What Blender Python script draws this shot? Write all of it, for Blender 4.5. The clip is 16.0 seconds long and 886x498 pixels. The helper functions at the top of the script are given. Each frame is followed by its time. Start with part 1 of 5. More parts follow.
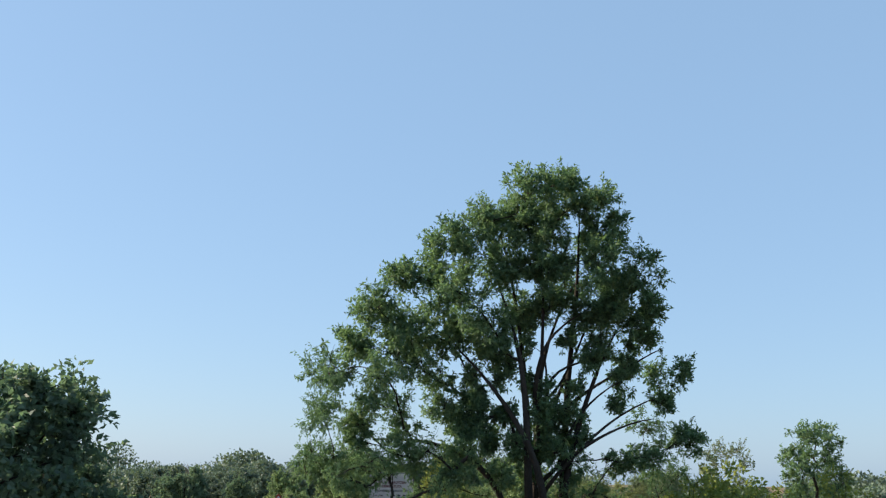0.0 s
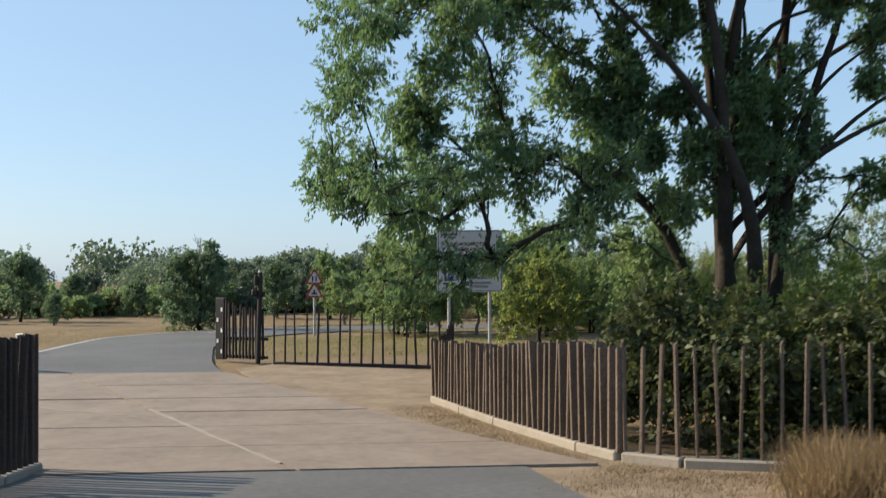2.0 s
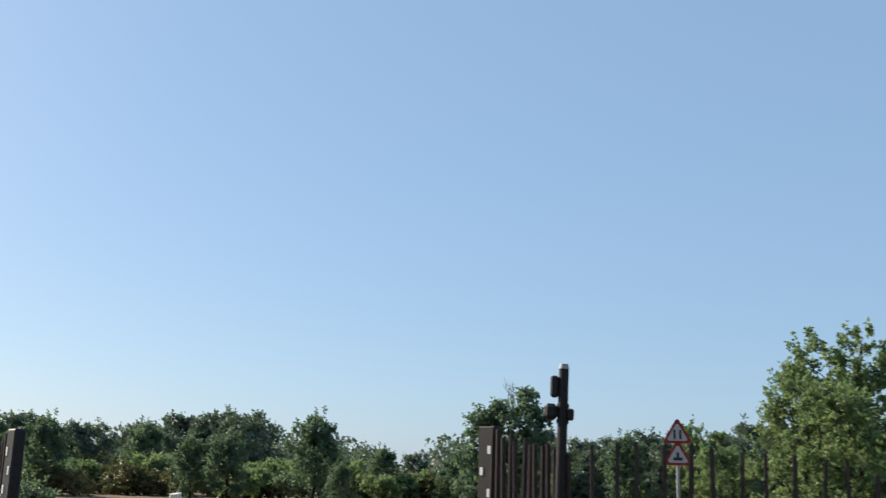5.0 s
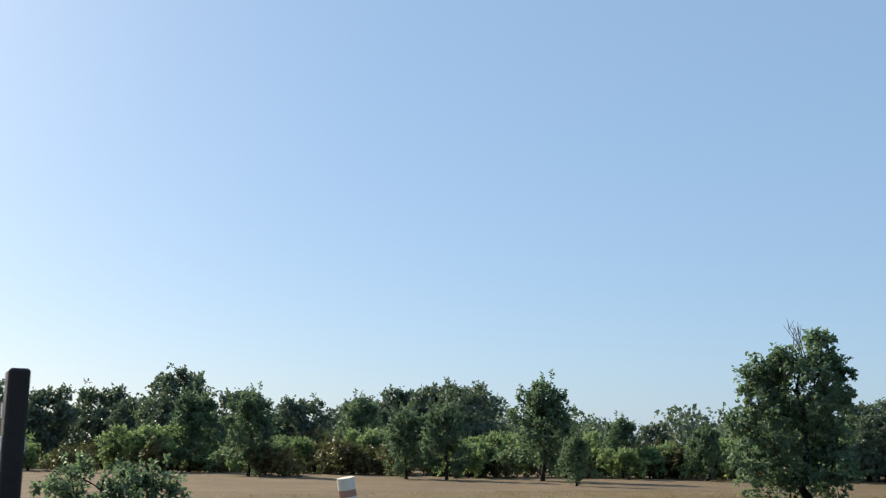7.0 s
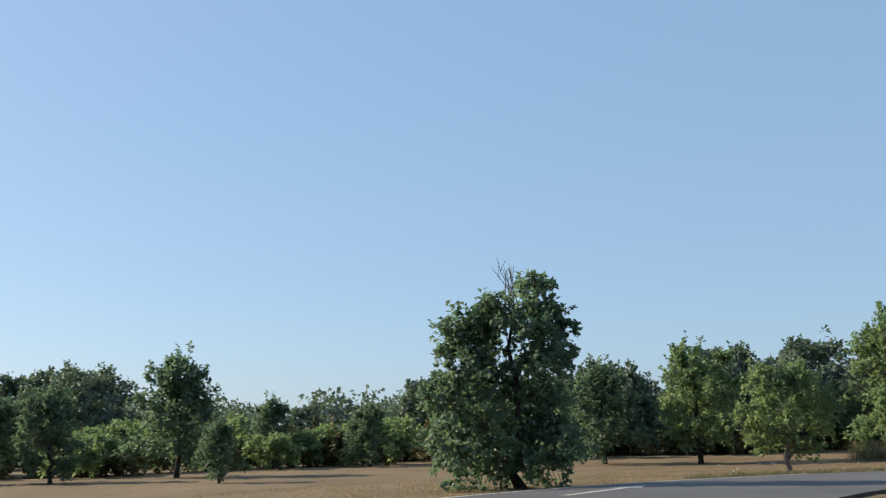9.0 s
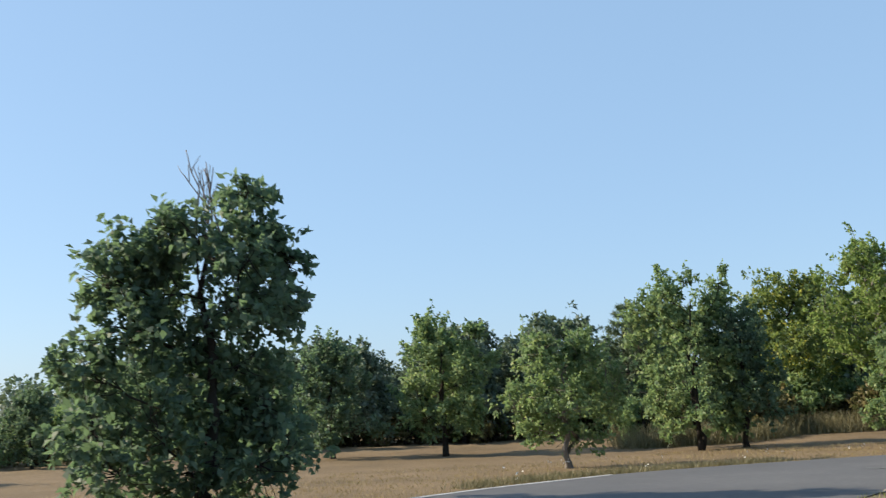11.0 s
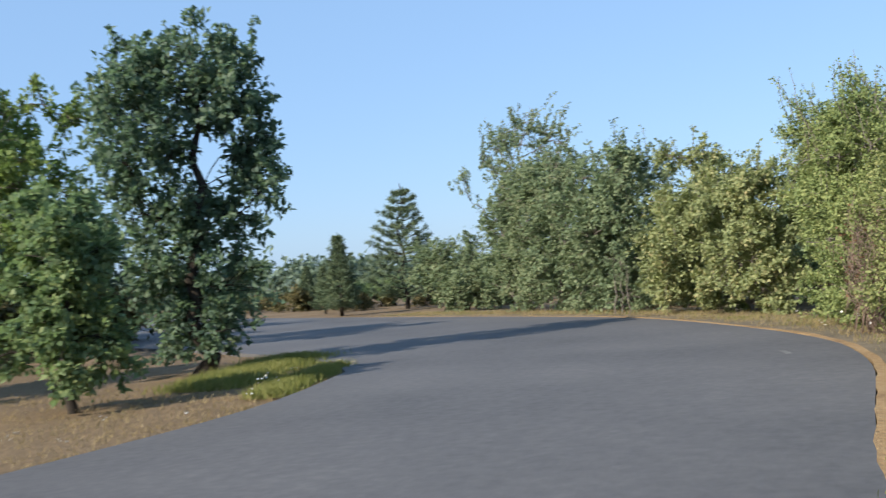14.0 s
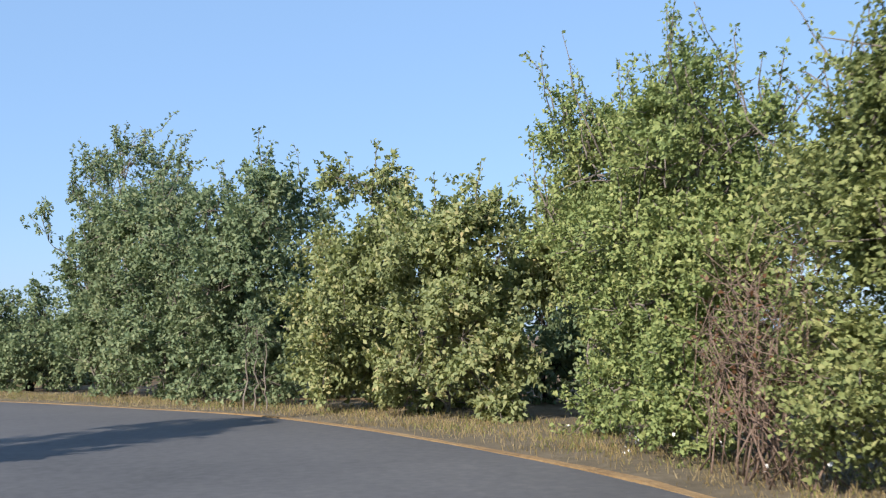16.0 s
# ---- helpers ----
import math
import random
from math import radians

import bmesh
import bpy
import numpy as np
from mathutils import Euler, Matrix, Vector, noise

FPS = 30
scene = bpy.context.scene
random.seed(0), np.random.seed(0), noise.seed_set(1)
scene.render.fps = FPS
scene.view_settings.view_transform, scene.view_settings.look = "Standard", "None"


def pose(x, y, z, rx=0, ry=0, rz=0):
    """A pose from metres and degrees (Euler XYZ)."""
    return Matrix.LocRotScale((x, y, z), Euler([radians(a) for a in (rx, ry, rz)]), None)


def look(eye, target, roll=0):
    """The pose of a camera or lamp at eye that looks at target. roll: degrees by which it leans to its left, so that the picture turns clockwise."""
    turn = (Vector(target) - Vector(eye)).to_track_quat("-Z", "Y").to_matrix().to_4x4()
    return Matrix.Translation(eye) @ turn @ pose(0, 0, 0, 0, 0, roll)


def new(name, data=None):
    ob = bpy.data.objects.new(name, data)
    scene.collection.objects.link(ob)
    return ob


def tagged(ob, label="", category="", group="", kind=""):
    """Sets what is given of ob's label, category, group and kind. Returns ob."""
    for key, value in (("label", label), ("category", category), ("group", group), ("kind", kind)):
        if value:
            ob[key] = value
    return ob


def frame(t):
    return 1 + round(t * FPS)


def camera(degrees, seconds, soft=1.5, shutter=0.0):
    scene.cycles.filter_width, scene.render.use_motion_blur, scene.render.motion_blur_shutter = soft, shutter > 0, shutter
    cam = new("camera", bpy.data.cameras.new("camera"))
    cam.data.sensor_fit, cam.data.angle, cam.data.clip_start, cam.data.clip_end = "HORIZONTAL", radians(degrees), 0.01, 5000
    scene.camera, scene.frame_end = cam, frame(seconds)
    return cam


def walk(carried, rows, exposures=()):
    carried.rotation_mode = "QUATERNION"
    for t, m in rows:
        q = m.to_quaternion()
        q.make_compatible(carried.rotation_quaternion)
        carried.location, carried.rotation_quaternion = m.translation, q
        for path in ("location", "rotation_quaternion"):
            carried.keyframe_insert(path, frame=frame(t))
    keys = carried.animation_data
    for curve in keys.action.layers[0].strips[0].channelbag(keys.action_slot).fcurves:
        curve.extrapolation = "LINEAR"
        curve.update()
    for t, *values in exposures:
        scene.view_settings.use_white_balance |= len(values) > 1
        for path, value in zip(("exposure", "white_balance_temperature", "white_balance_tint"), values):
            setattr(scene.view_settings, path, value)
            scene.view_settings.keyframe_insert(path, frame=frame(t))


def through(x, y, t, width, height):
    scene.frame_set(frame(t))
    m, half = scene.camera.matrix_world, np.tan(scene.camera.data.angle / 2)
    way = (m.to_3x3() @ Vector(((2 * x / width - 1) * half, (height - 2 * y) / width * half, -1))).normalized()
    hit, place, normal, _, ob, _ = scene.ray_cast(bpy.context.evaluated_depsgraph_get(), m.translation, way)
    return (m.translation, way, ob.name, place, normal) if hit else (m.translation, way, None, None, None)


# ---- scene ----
cam = camera(46.02, 16.0, soft=1.25, shutter=0.2)
PATH = [
    (0, (-8.346, -20.163, 3.900), (-3.033, -11.975, 6.075), 0.80),
    (0.5, (-6.444, -16.082, 3.550), (-1.112, -7.955, 5.899), 0.80),
    (1, (-4.385, -12.093, 3.250), (0.929, -4.015, 5.800), 0.70),
    (1.5, (-2.280, -8.152, 2.880), (3.000, 0.184, 4.502), 0.60),
    (2, (-0.011, -4.601, 2.620), (4.991, 4.053, 2.906), -0.29),
    (2.5, (1.606, -1.516, 2.205), (6.193, 7.369, 2.060), -0.67),
    (3, (3.006, 1.349, 1.862), (6.950, 10.539, 1.870), -1.02),
    (3.5, (4.226, 3.965, 1.595), (7.622, 13.346, 2.279), -0.22),
    (4, (5.168, 6.190, 1.385), (8.189, 15.633, 2.689), 0.57),
    (4.5, (5.884, 8.320, 1.234), (8.397, 17.819, 3.092), 1.14),
    (5, (6.364, 10.619, 1.245), (8.122, 20.220, 3.421), 1.58),
    (5.2, (6.447, 11.475, 1.256), (7.792, 21.129, 3.492), 1.30),
    (7.3, (6.726, 19.677, 1.200), (6.448, 29.491, 3.095), 0.67),
    (7.5, (6.660, 20.554, 1.191), (6.616, 30.355, 3.177), 0.63),
    (8, (6.617, 22.555, 1.170), (7.734, 32.303, 3.103), 0.09),
    (8.5, (6.970, 24.573, 1.185), (9.271, 34.125, 3.049), -0.84),
    (8.7, (7.148, 25.359, 1.224), (9.784, 34.834, 3.035), -1.36),
    (10.8, (10.389, 33.043, 1.262), (15.516, 41.476, 2.876), -2.16),
    (11, (10.744, 33.804, 1.320), (16.167, 42.066, 2.844), -2.61),
    (11.5, (12.424, 36.329, 1.357), (18.712, 44.027, 2.449), -3.50),
    (12, (14.100, 38.162, 1.335), (21.343, 44.998, 2.239), -3.69),
    (12.5, (15.984, 39.781, 1.326), (24.132, 45.512, 2.197), -3.81),
    (13, (17.943, 41.239, 1.294), (26.835, 45.774, 1.905), -4.07),
    (13.5, (19.994, 42.088, 1.314), (29.481, 45.233, 1.651), -4.54),
    (14, (22.077, 42.922, 1.263), (31.980, 44.280, 1.537), -3.99),
    (14.5, (24.283, 43.341, 1.310), (34.271, 43.105, 1.750), -4.11),
    (15, (26.447, 43.406, 1.314), (36.337, 42.063, 1.934), -3.77),
    (15.5, (28.551, 43.290, 1.278), (38.299, 41.181, 2.007), -2.67),
    (16, (30.623, 43.096, 1.186), (40.319, 40.797, 2.030), -1.21),
]
walk(cam, [(t, look(eye, target, roll)) for t, eye, target, roll in PATH],
     exposures=[(0.0, 0.56, 6820, 10), (1.2, 0.54, 6900, 10), (1.6, 0.5, 6900, 10), (2.2, 0.68, 7250, 10), (3.2, 0.66, 7350, 10), (4.0, 0.62, 7050, 10), (4.6, 0.36, 6820, 10), (8.7, 0.36, 6820, 10), (11.4, 0.66, 6880, 10), (12.5, 0.6, 6750, 10), (13.4, 0.58, 6450, 11), (14.3, 0.6, 6250, 13), (16.0, 0.58, 6200, 14)])

# ---- light ----
SUN_EL, SUN_AZ = radians(30), math.atan2(-0.73, 0.68)
world = bpy.data.worlds.new("sky")
scene.world = world
world.use_nodes = True
wn = world.node_tree.nodes
wl = world.node_tree.links
sky = wn.new("ShaderNodeTexSky")
sky.sky_type = "NISHITA"
sky.sun_disc = False
sky.sun_elevation = SUN_EL
sky.sun_rotation = SUN_AZ
sky.altitude = 0
sky.air_density = 1.0
sky.dust_density = 0.9
sky.ozone_density = 3.0
wn["Background"].inputs["Strength"].default_value = 0.15
haze = wn.new("ShaderNodeMix")
haze.data_type = "RGBA"
haze.inputs[0].default_value = 0.69
haze.inputs[7].default_value = (1.46, 2.42, 3.75, 1)
wl.new(sky.outputs[0], haze.inputs[6])
wl.new(haze.outputs[2], wn["Background"].inputs["Color"])
sun = new("sun", bpy.data.lights.new("sun", "SUN"))
sun.data.energy = 5.0
sun.data.angle = radians(0.6)
sun.data.color = (1.0, 0.90, 0.74)
to_sun = Vector((math.sin(SUN_AZ) * math.cos(SUN_EL), math.cos(SUN_AZ) * math.cos(SUN_EL), math.sin(SUN_EL)))
sun.matrix_world = look(to_sun * 50, (0, 0, 0))


# ---- ground height ----
def smooth(a, b, v):
    u = np.clip((np.asarray(v, float) - a) / (b - a), 0, 1)
    return u * u * (3 - 2 * u)


def gz(x, y):
    """Height of the ground: a ramp down from the public road, a low rise inside the gate."""
    x, y = np.asarray(x, float), np.asarray(y, float)
    d = x * 0.45 + y * 0.89
    u = 8.0 - np.maximum(d, -30.0)
    z = 0.088 * (np.sqrt(u * u + 6.0) + u) / 2
    z = z + 0.24 * np.exp(-((x - 9) ** 2 + (y - 36) ** 2) / 240.0)
    z = z - 0.22 * np.exp(-((x - 31) ** 2 + (y - 60) ** 2) / 120.0)
    return z


def gzf(x, y):
    return float(gz(x, y))


# ---- materials ----
def mat(name, rough=0.8, metal=0.0):
    m = bpy.data.materials.new(name)
    m.use_nodes = True
    b = m.node_tree.nodes["Principled BSDF"]
    b.inputs["Roughness"].default_value = rough
    b.inputs["Metallic"].default_value = metal
    b.inputs["Specular IOR Level"].default_value = 0.35
    return m, m.node_tree.nodes, m.node_tree.links, b


def ramp(nodes, stops):
    r = nodes.new("ShaderNodeValToRGB")
    e = r.color_ramp.elements
    while len(e) < len(stops):
        e.new(0.5)
    for k, (p, c) in enumerate(stops):
        e[k].position = p
        e[k].color = (*c, 1)
    return r


def noise_tex(nodes, links, scale, detail=6.0, coords=None, rough=0.6):
    n = nodes.new("ShaderNodeTexNoise")
    n.inputs["Scale"].default_value = scale
    n.inputs["Detail"].default_value = detail
    n.inputs["Roughness"].default_value = rough
    if coords is not None:
        links.new(coords, n.inputs["Vector"])
    return n


def mixed(nodes, links, fac, a, b, mode="MIX"):
    n = nodes.new("ShaderNodeMix")
    n.data_type = "RGBA"
    n.blend_type = mode
    for socket, v in ((n.inputs[0], fac), (n.inputs[6], a), (n.inputs[7], b)):
        if isinstance(v, (int, float)):
            socket.default_value = v
        elif isinstance(v, tuple):
            socket.default_value = (*v, 1)
        else:
            links.new(v, socket)
    return n.outputs[2]


def bump(nodes, links, b, height, strength, dist=0.02):
    n = nodes.new("ShaderNodeBump")
    n.inputs["Strength"].default_value = strength
    n.inputs["Distance"].default_value = dist
    links.new(height, n.inputs["Height"])
    links.new(n.outputs[0], b.inputs["Normal"])


def surface(name, stops, fine=30.0, coarse=0.6, rough=0.85, strength=0.5, dist=0.02, coarse_mix=0.5, random_amount=0.0, dark=(0.5, 0.5, 0.5)):
    """A two-scale noise surface in object-independent coordinates."""
    m, n, l, b = mat(name, rough)
    geo = n.new("ShaderNodeNewGeometry")
    pos = geo.outputs["Position"]
    f1 = noise_tex(n, l, fine, 8, pos)
    f2 = noise_tex(n, l, coarse, 5, pos)
    r = ramp(n, stops)
    mixv = n.new("ShaderNodeMath")
    mixv.operation = "MULTIPLY_ADD"
    mixv.inputs[1].default_value = coarse_mix
    l.new(f2.outputs[0], mixv.inputs[0])
    sc = n.new("ShaderNodeMath")
    sc.operation = "MULTIPLY"
    sc.inputs[1].default_value = 1 - coarse_mix
    l.new(f1.outputs[0], sc.inputs[0])
    l.new(sc.outputs[0], mixv.inputs[2])
    l.new(mixv.outputs[0], r.inputs[0])
    col = r.outputs[0]
    if random_amount:
        info = n.new("ShaderNodeObjectInfo")
        col = mixed(n, l, _scaled(n, l, info.outputs["Random"], random_amount), col, dark, "MULTIPLY")
    l.new(col, b.inputs["Base Color"])
    bump(n, l, b, f1.outputs[0], strength, dist)
    return m


def _scaled(n, l, socket, k):
    s = n.new("ShaderNodeMath")
    s.operation = "MULTIPLY"
    s.inputs[1].default_value = k
    l.new(socket, s.inputs[0])
    return s.outputs[0]


def leaf_mat(name, stops, through=(0.25, 0.35, 0.05), amount=0.47, rough=0.5):
    """Leaves: each with its own shade, some light passing through."""
    m, n, l, b = mat(name, rough)
    b.inputs["Specular IOR Level"].default_value = 0.2
    geo = n.new("ShaderNodeNewGeometry")
    r = ramp(n, stops)
    patch = noise_tex(n, l, 0.7, 3, geo.outputs["Position"])
    add = n.new("ShaderNodeMath")
    add.operation = "MULTIPLY_ADD"
    add.inputs[1].default_value = 0.9
    l.new(patch.outputs[0], add.inputs[0])
    l.new(_scaled(n, l, geo.outputs["Random Per Island"], 0.55), add.inputs[2])
    sub = n.new("ShaderNodeMath")
    sub.operation = "SUBTRACT"
    sub.inputs[1].default_value = 0.22
    l.new(add.outputs[0], sub.inputs[0])
    l.new(sub.outputs[0], r.inputs[0])
    l.new(r.outputs[0], b.inputs["Base Color"])
    tr = n.new("ShaderNodeBsdfTranslucent")
    warm = mixed(n, l, 0.6, r.outputs[0], through)
    l.new(warm, tr.inputs["Color"])
    mx = n.new("ShaderNodeMixShader")
    mx.inputs[0].default_value = amount
    l.new(b.outputs[0], mx.inputs[1])
    l.new(tr.outputs[0], mx.inputs[2])
    l.new(mx.outputs[0], n["Material Output"].inputs["Surface"])
    return m


M_GRASS = surface("dry_grass_ground", [(0.25, (0.0757, 0.0587, 0.0263)), (0.42, (0.139, 0.0957, 0.0495)), (0.6, (0.2, 0.138, 0.0757)), (0.8, (0.255, 0.186, 0.112))], 9.0, 0.25, 0.95, 0.9, 0.06, 0.55)
M_ASPHALT = surface("asphalt", [(0.3, (0.0601, 0.0601, 0.0614)), (0.46, (0.0915, 0.0902, 0.0915)), (0.56, (0.107, 0.105, 0.105)), (0.75, (0.154, 0.149, 0.144))], 9.0, 0.28, 0.78, 0.35, 0.012, 0.55)
M_CONCRETE = surface("concrete_slab", [(0.3, (0.144, 0.114, 0.0949)), (0.5, (0.211, 0.17, 0.14)), (0.62, (0.242, 0.199, 0.164)), (0.78, (0.297, 0.246, 0.207))], 5.0, 0.8, 0.9, 0.4, 0.014, 0.55, 0.35, (0.72, 0.7, 0.68))
M_JOINT = surface("joint_tar", [(0.3, (0.03, 0.027, 0.024)), (0.7, (0.07, 0.06, 0.05))], 20.0, 2.0, 0.95, 0.4, 0.01)
M_KERB = surface("kerb_concrete", [(0.3, (0.205, 0.18, 0.149)), (0.7, (0.31, 0.279, 0.236))], 18.0, 1.5, 0.9, 0.5, 0.01)
M_DIRT = surface("sandy_dirt", [(0.25, (0.109, 0.0773, 0.0504)), (0.42, (0.176, 0.13, 0.0882)), (0.58, (0.244, 0.186, 0.13)), (0.78, (0.294, 0.235, 0.172))], 5.0, 0.9, 0.95, 0.7, 0.03, 0.6)
M_VERGE = surface("weedy_dirt", [(0.25, (0.0765, 0.063, 0.0405)), (0.5, (0.144, 0.117, 0.0765)), (0.75, (0.243, 0.198, 0.135))], 8.0, 0.9, 0.95, 0.9, 0.04)
M_LITTER = surface("dry_litter", [(0.3, (0.17, 0.1, 0.048)), (0.5, (0.3, 0.195, 0.09)), (0.75, (0.4, 0.29, 0.155))], 14.0, 1.2, 0.95, 0.9, 0.04)
M_PAINT = surface("road_paint", [(0.35, (0.2, 0.2, 0.19)), (0.5, (0.42, 0.41, 0.39)), (0.75, (0.62, 0.61, 0.58))], 40.0, 3.0, 0.7, 0.2, 0.004)
M_WOOD = surface("weathered_timber", [(0.3, (0.0748, 0.0528, 0.0405)), (0.55, (0.163, 0.121, 0.0933)), (0.8, (0.29, 0.238, 0.189))], 25.0, 2.0, 0.85, 0.5, 0.01, 0.4, 0.5, (0.5, 0.48, 0.46))
M_GATEWOOD = surface("dark_timber", [(0.3, (0.022, 0.016, 0.016)), (0.55, (0.05, 0.037, 0.035)), (0.8, (0.09, 0.07, 0.066))], 25.0, 2.0, 0.85, 0.5, 0.01, 0.4, 0.4, (0.5, 0.5, 0.5))
M_PAINTWORN = surface("worn_road_paint", [(0.4, (0.12, 0.12, 0.115)), (0.55, (0.2, 0.2, 0.19)), (0.75, (0.34, 0.34, 0.32))], 40.0, 3.0, 0.75, 0.2, 0.004)
M_DARK = surface("dark_steel", [(0.3, (0.009, 0.0085, 0.01)), (0.7, (0.0225, 0.02, 0.021))], 20.0, 2.0, 0.6, 0.2, 0.004)
M_REFLECT = surface("white_reflector", [(0.3, (0.7, 0.7, 0.68)), (0.7, (0.82, 0.82, 0.8))], 20.0, 2.0, 0.4, 0.1, 0.002)
M_STEEL = surface("galvanised_steel", [(0.3, (0.25, 0.26, 0.26)), (0.7, (0.4, 0.41, 0.41))], 25.0, 2.0, 0.45, 0.15, 0.003)
M_SIGN = surface("sign_enamel", [(0.3, (0.404, 0.41, 0.416)), (0.7, (0.49, 0.49, 0.49))], 5.0, 0.8, 0.45, 0.05, 0.002)
M_BLUE = surface("blue_sign_paint", [(0.3, (0.02, 0.06, 0.3)), (0.7, (0.03, 0.09, 0.4))], 5.0, 0.8, 0.45, 0.05, 0.002)
M_RED = surface("red_sign_paint", [(0.3, (0.24, 0.022, 0.028)), (0.7, (0.33, 0.035, 0.036))], 5.0, 0.8, 0.45, 0.05, 0.002)
M_INK = surface("black_print", [(0.3, (0.02, 0.02, 0.025)), (0.7, (0.05, 0.05, 0.05))], 5.0, 0.8, 0.5, 0.05, 0.002)
M_INKRED = surface("red_print", [(0.3, (0.085, 0.014, 0.018)), (0.7, (0.13, 0.022, 0.026))], 5.0, 0.8, 0.5, 0.05, 0.002)
M_BORDER = surface("navy_border_print", [(0.3, (0.03, 0.045, 0.09)), (0.7, (0.05, 0.07, 0.13))], 5.0, 0.8, 0.5, 0.05, 0.002)
M_INKGREY = surface("grey_print", [(0.3, (0.06, 0.062, 0.07)), (0.7, (0.1, 0.1, 0.11))], 5.0, 0.8, 0.5, 0.05, 0.002)
M_OCHRE = surface("faded_orange_plastic", [(0.3, (0.38, 0.18, 0.12)), (0.7, (0.5, 0.27, 0.19))], 9.0, 2.0, 0.6, 0.1, 0.003)
M_CREAM = surface("faded_cream_plastic", [(0.3, (0.66, 0.6, 0.5)), (0.7, (0.8, 0.76, 0.66))], 9.0, 2.0, 0.6, 0.1, 0.003)
M_BARK = surface("bark", [(0.3, (0.0147, 0.0118, 0.00924)), (0.55, (0.0357, 0.0294, 0.0231)), (0.8, (0.0672, 0.0567, 0.0462))], 14.0, 1.5, 0.95, 0.9, 0.03)
M_BARKPALE = surface("pale_bark", [(0.3, (0.1, 0.085, 0.07)), (0.55, (0.2, 0.175, 0.15)), (0.8, (0.3, 0.27, 0.24))], 14.0, 1.5, 0.95, 0.8, 0.03)
G_ASH = leaf_mat("ash_leaves", [(0.1, (0.0523, 0.106, 0.0778)), (0.4, (0.095, 0.174, 0.11)), (0.65, (0.157, 0.249, 0.13)), (0.9, (0.275, 0.339, 0.156))], (0.22, 0.36, 0.1))
G_OAK = leaf_mat("oak_leaves", [(0.1, (0.0605, 0.099, 0.077)), (0.45, (0.11, 0.171, 0.119)), (0.7, (0.167, 0.231, 0.149)), (0.95, (0.259, 0.314, 0.176))], (0.19, 0.31, 0.13))
G_MAPLE = leaf_mat("maple_leaves", [(0.1, (0.0952, 0.155, 0.0896)), (0.4, (0.162, 0.241, 0.123)), (0.65, (0.246, 0.325, 0.146)), (0.9, (0.403, 0.437, 0.179))], (0.24, 0.36, 0.12))
G_LIME = leaf_mat("lime_leaves", [(0.1, (0.082, 0.123, 0.0533)), (0.4, (0.139, 0.201, 0.0697)), (0.65, (0.213, 0.275, 0.0861)), (0.9, (0.328, 0.361, 0.119))], (0.28, 0.42, 0.1))
G_YELLOW = leaf_mat("yellowing_leaves", [(0.1, (0.068, 0.102, 0.05)), (0.4, (0.136, 0.183, 0.06)), (0.65, (0.23, 0.268, 0.07)), (0.9, (0.357, 0.365, 0.09))], (0.36, 0.44, 0.07))
G_PATCH = leaf_mat("turning_leaves", [(0.1, (0.065, 0.11, 0.06)), (0.5, (0.115, 0.175, 0.08)), (0.66, (0.2, 0.26, 0.09)), (0.8, (0.5, 0.45, 0.08))], (0.3, 0.38, 0.08))
G_HEDGE = leaf_mat("hedge_leaves", [(0.1, (0.138, 0.19, 0.0796)), (0.4, (0.218, 0.28, 0.107)), (0.65, (0.301, 0.352, 0.133)), (0.9, (0.416, 0.425, 0.181))], (0.3, 0.36, 0.09), 0.28, 0.65)
G_HORNBEAM = leaf_mat("hornbeam_leaves", [(0.1, (0.14, 0.176, 0.0945)), (0.4, (0.233, 0.275, 0.128)), (0.65, (0.316, 0.351, 0.162)), (0.85, (0.428, 0.399, 0.203)), (0.97, (0.465, 0.314, 0.162))], (0.38, 0.42, 0.08), 0.32, 0.65)
G_HEDGEDK = leaf_mat("dogwood_leaves", [(0.1, (0.111, 0.159, 0.0918)), (0.4, (0.168, 0.227, 0.125)), (0.65, (0.228, 0.276, 0.149)), (0.9, (0.293, 0.309, 0.174))], (0.27, 0.36, 0.13), 0.28, 0.65)
G_OLIVE = leaf_mat("olive_hedge_leaves", [(0.1, (0.132, 0.168, 0.069)), (0.4, (0.203, 0.243, 0.0959)), (0.65, (0.274, 0.309, 0.122)), (0.9, (0.365, 0.368, 0.159))], (0.3, 0.36, 0.09), 0.28, 0.65)
# distance haze is put into these leaf colours as extra blue
G_FARHAZE = leaf_mat("haze_tinted_wood_leaves", [(0.1, (0.0694, 0.103, 0.0906)), (0.45, (0.118, 0.165, 0.132)), (0.7, (0.159, 0.215, 0.155)), (0.95, (0.222, 0.265, 0.189))], (0.2, 0.28, 0.1), 0.25)
G_SHRUB = leaf_mat("heath_shrub", [(0.1, (0.0578, 0.0563, 0.0242)), (0.4, (0.116, 0.101, 0.0436)), (0.65, (0.174, 0.142, 0.063)), (0.9, (0.231, 0.191, 0.0871))], (0.2, 0.28, 0.1), 0.2)
G_DEAD = leaf_mat("dead_leaves", [(0.1, (0.05, 0.025, 0.014)), (0.5, (0.12, 0.06, 0.03)), (0.9, (0.2, 0.11, 0.06))], (0.2, 0.1, 0.04), 0.2)
G_PINE = leaf_mat("pine_needles", [(0.1, (0.0594, 0.097, 0.0594)), (0.5, (0.127, 0.175, 0.0968)), (0.9, (0.208, 0.247, 0.124))], (0.08, 0.14, 0.06), 0.15)
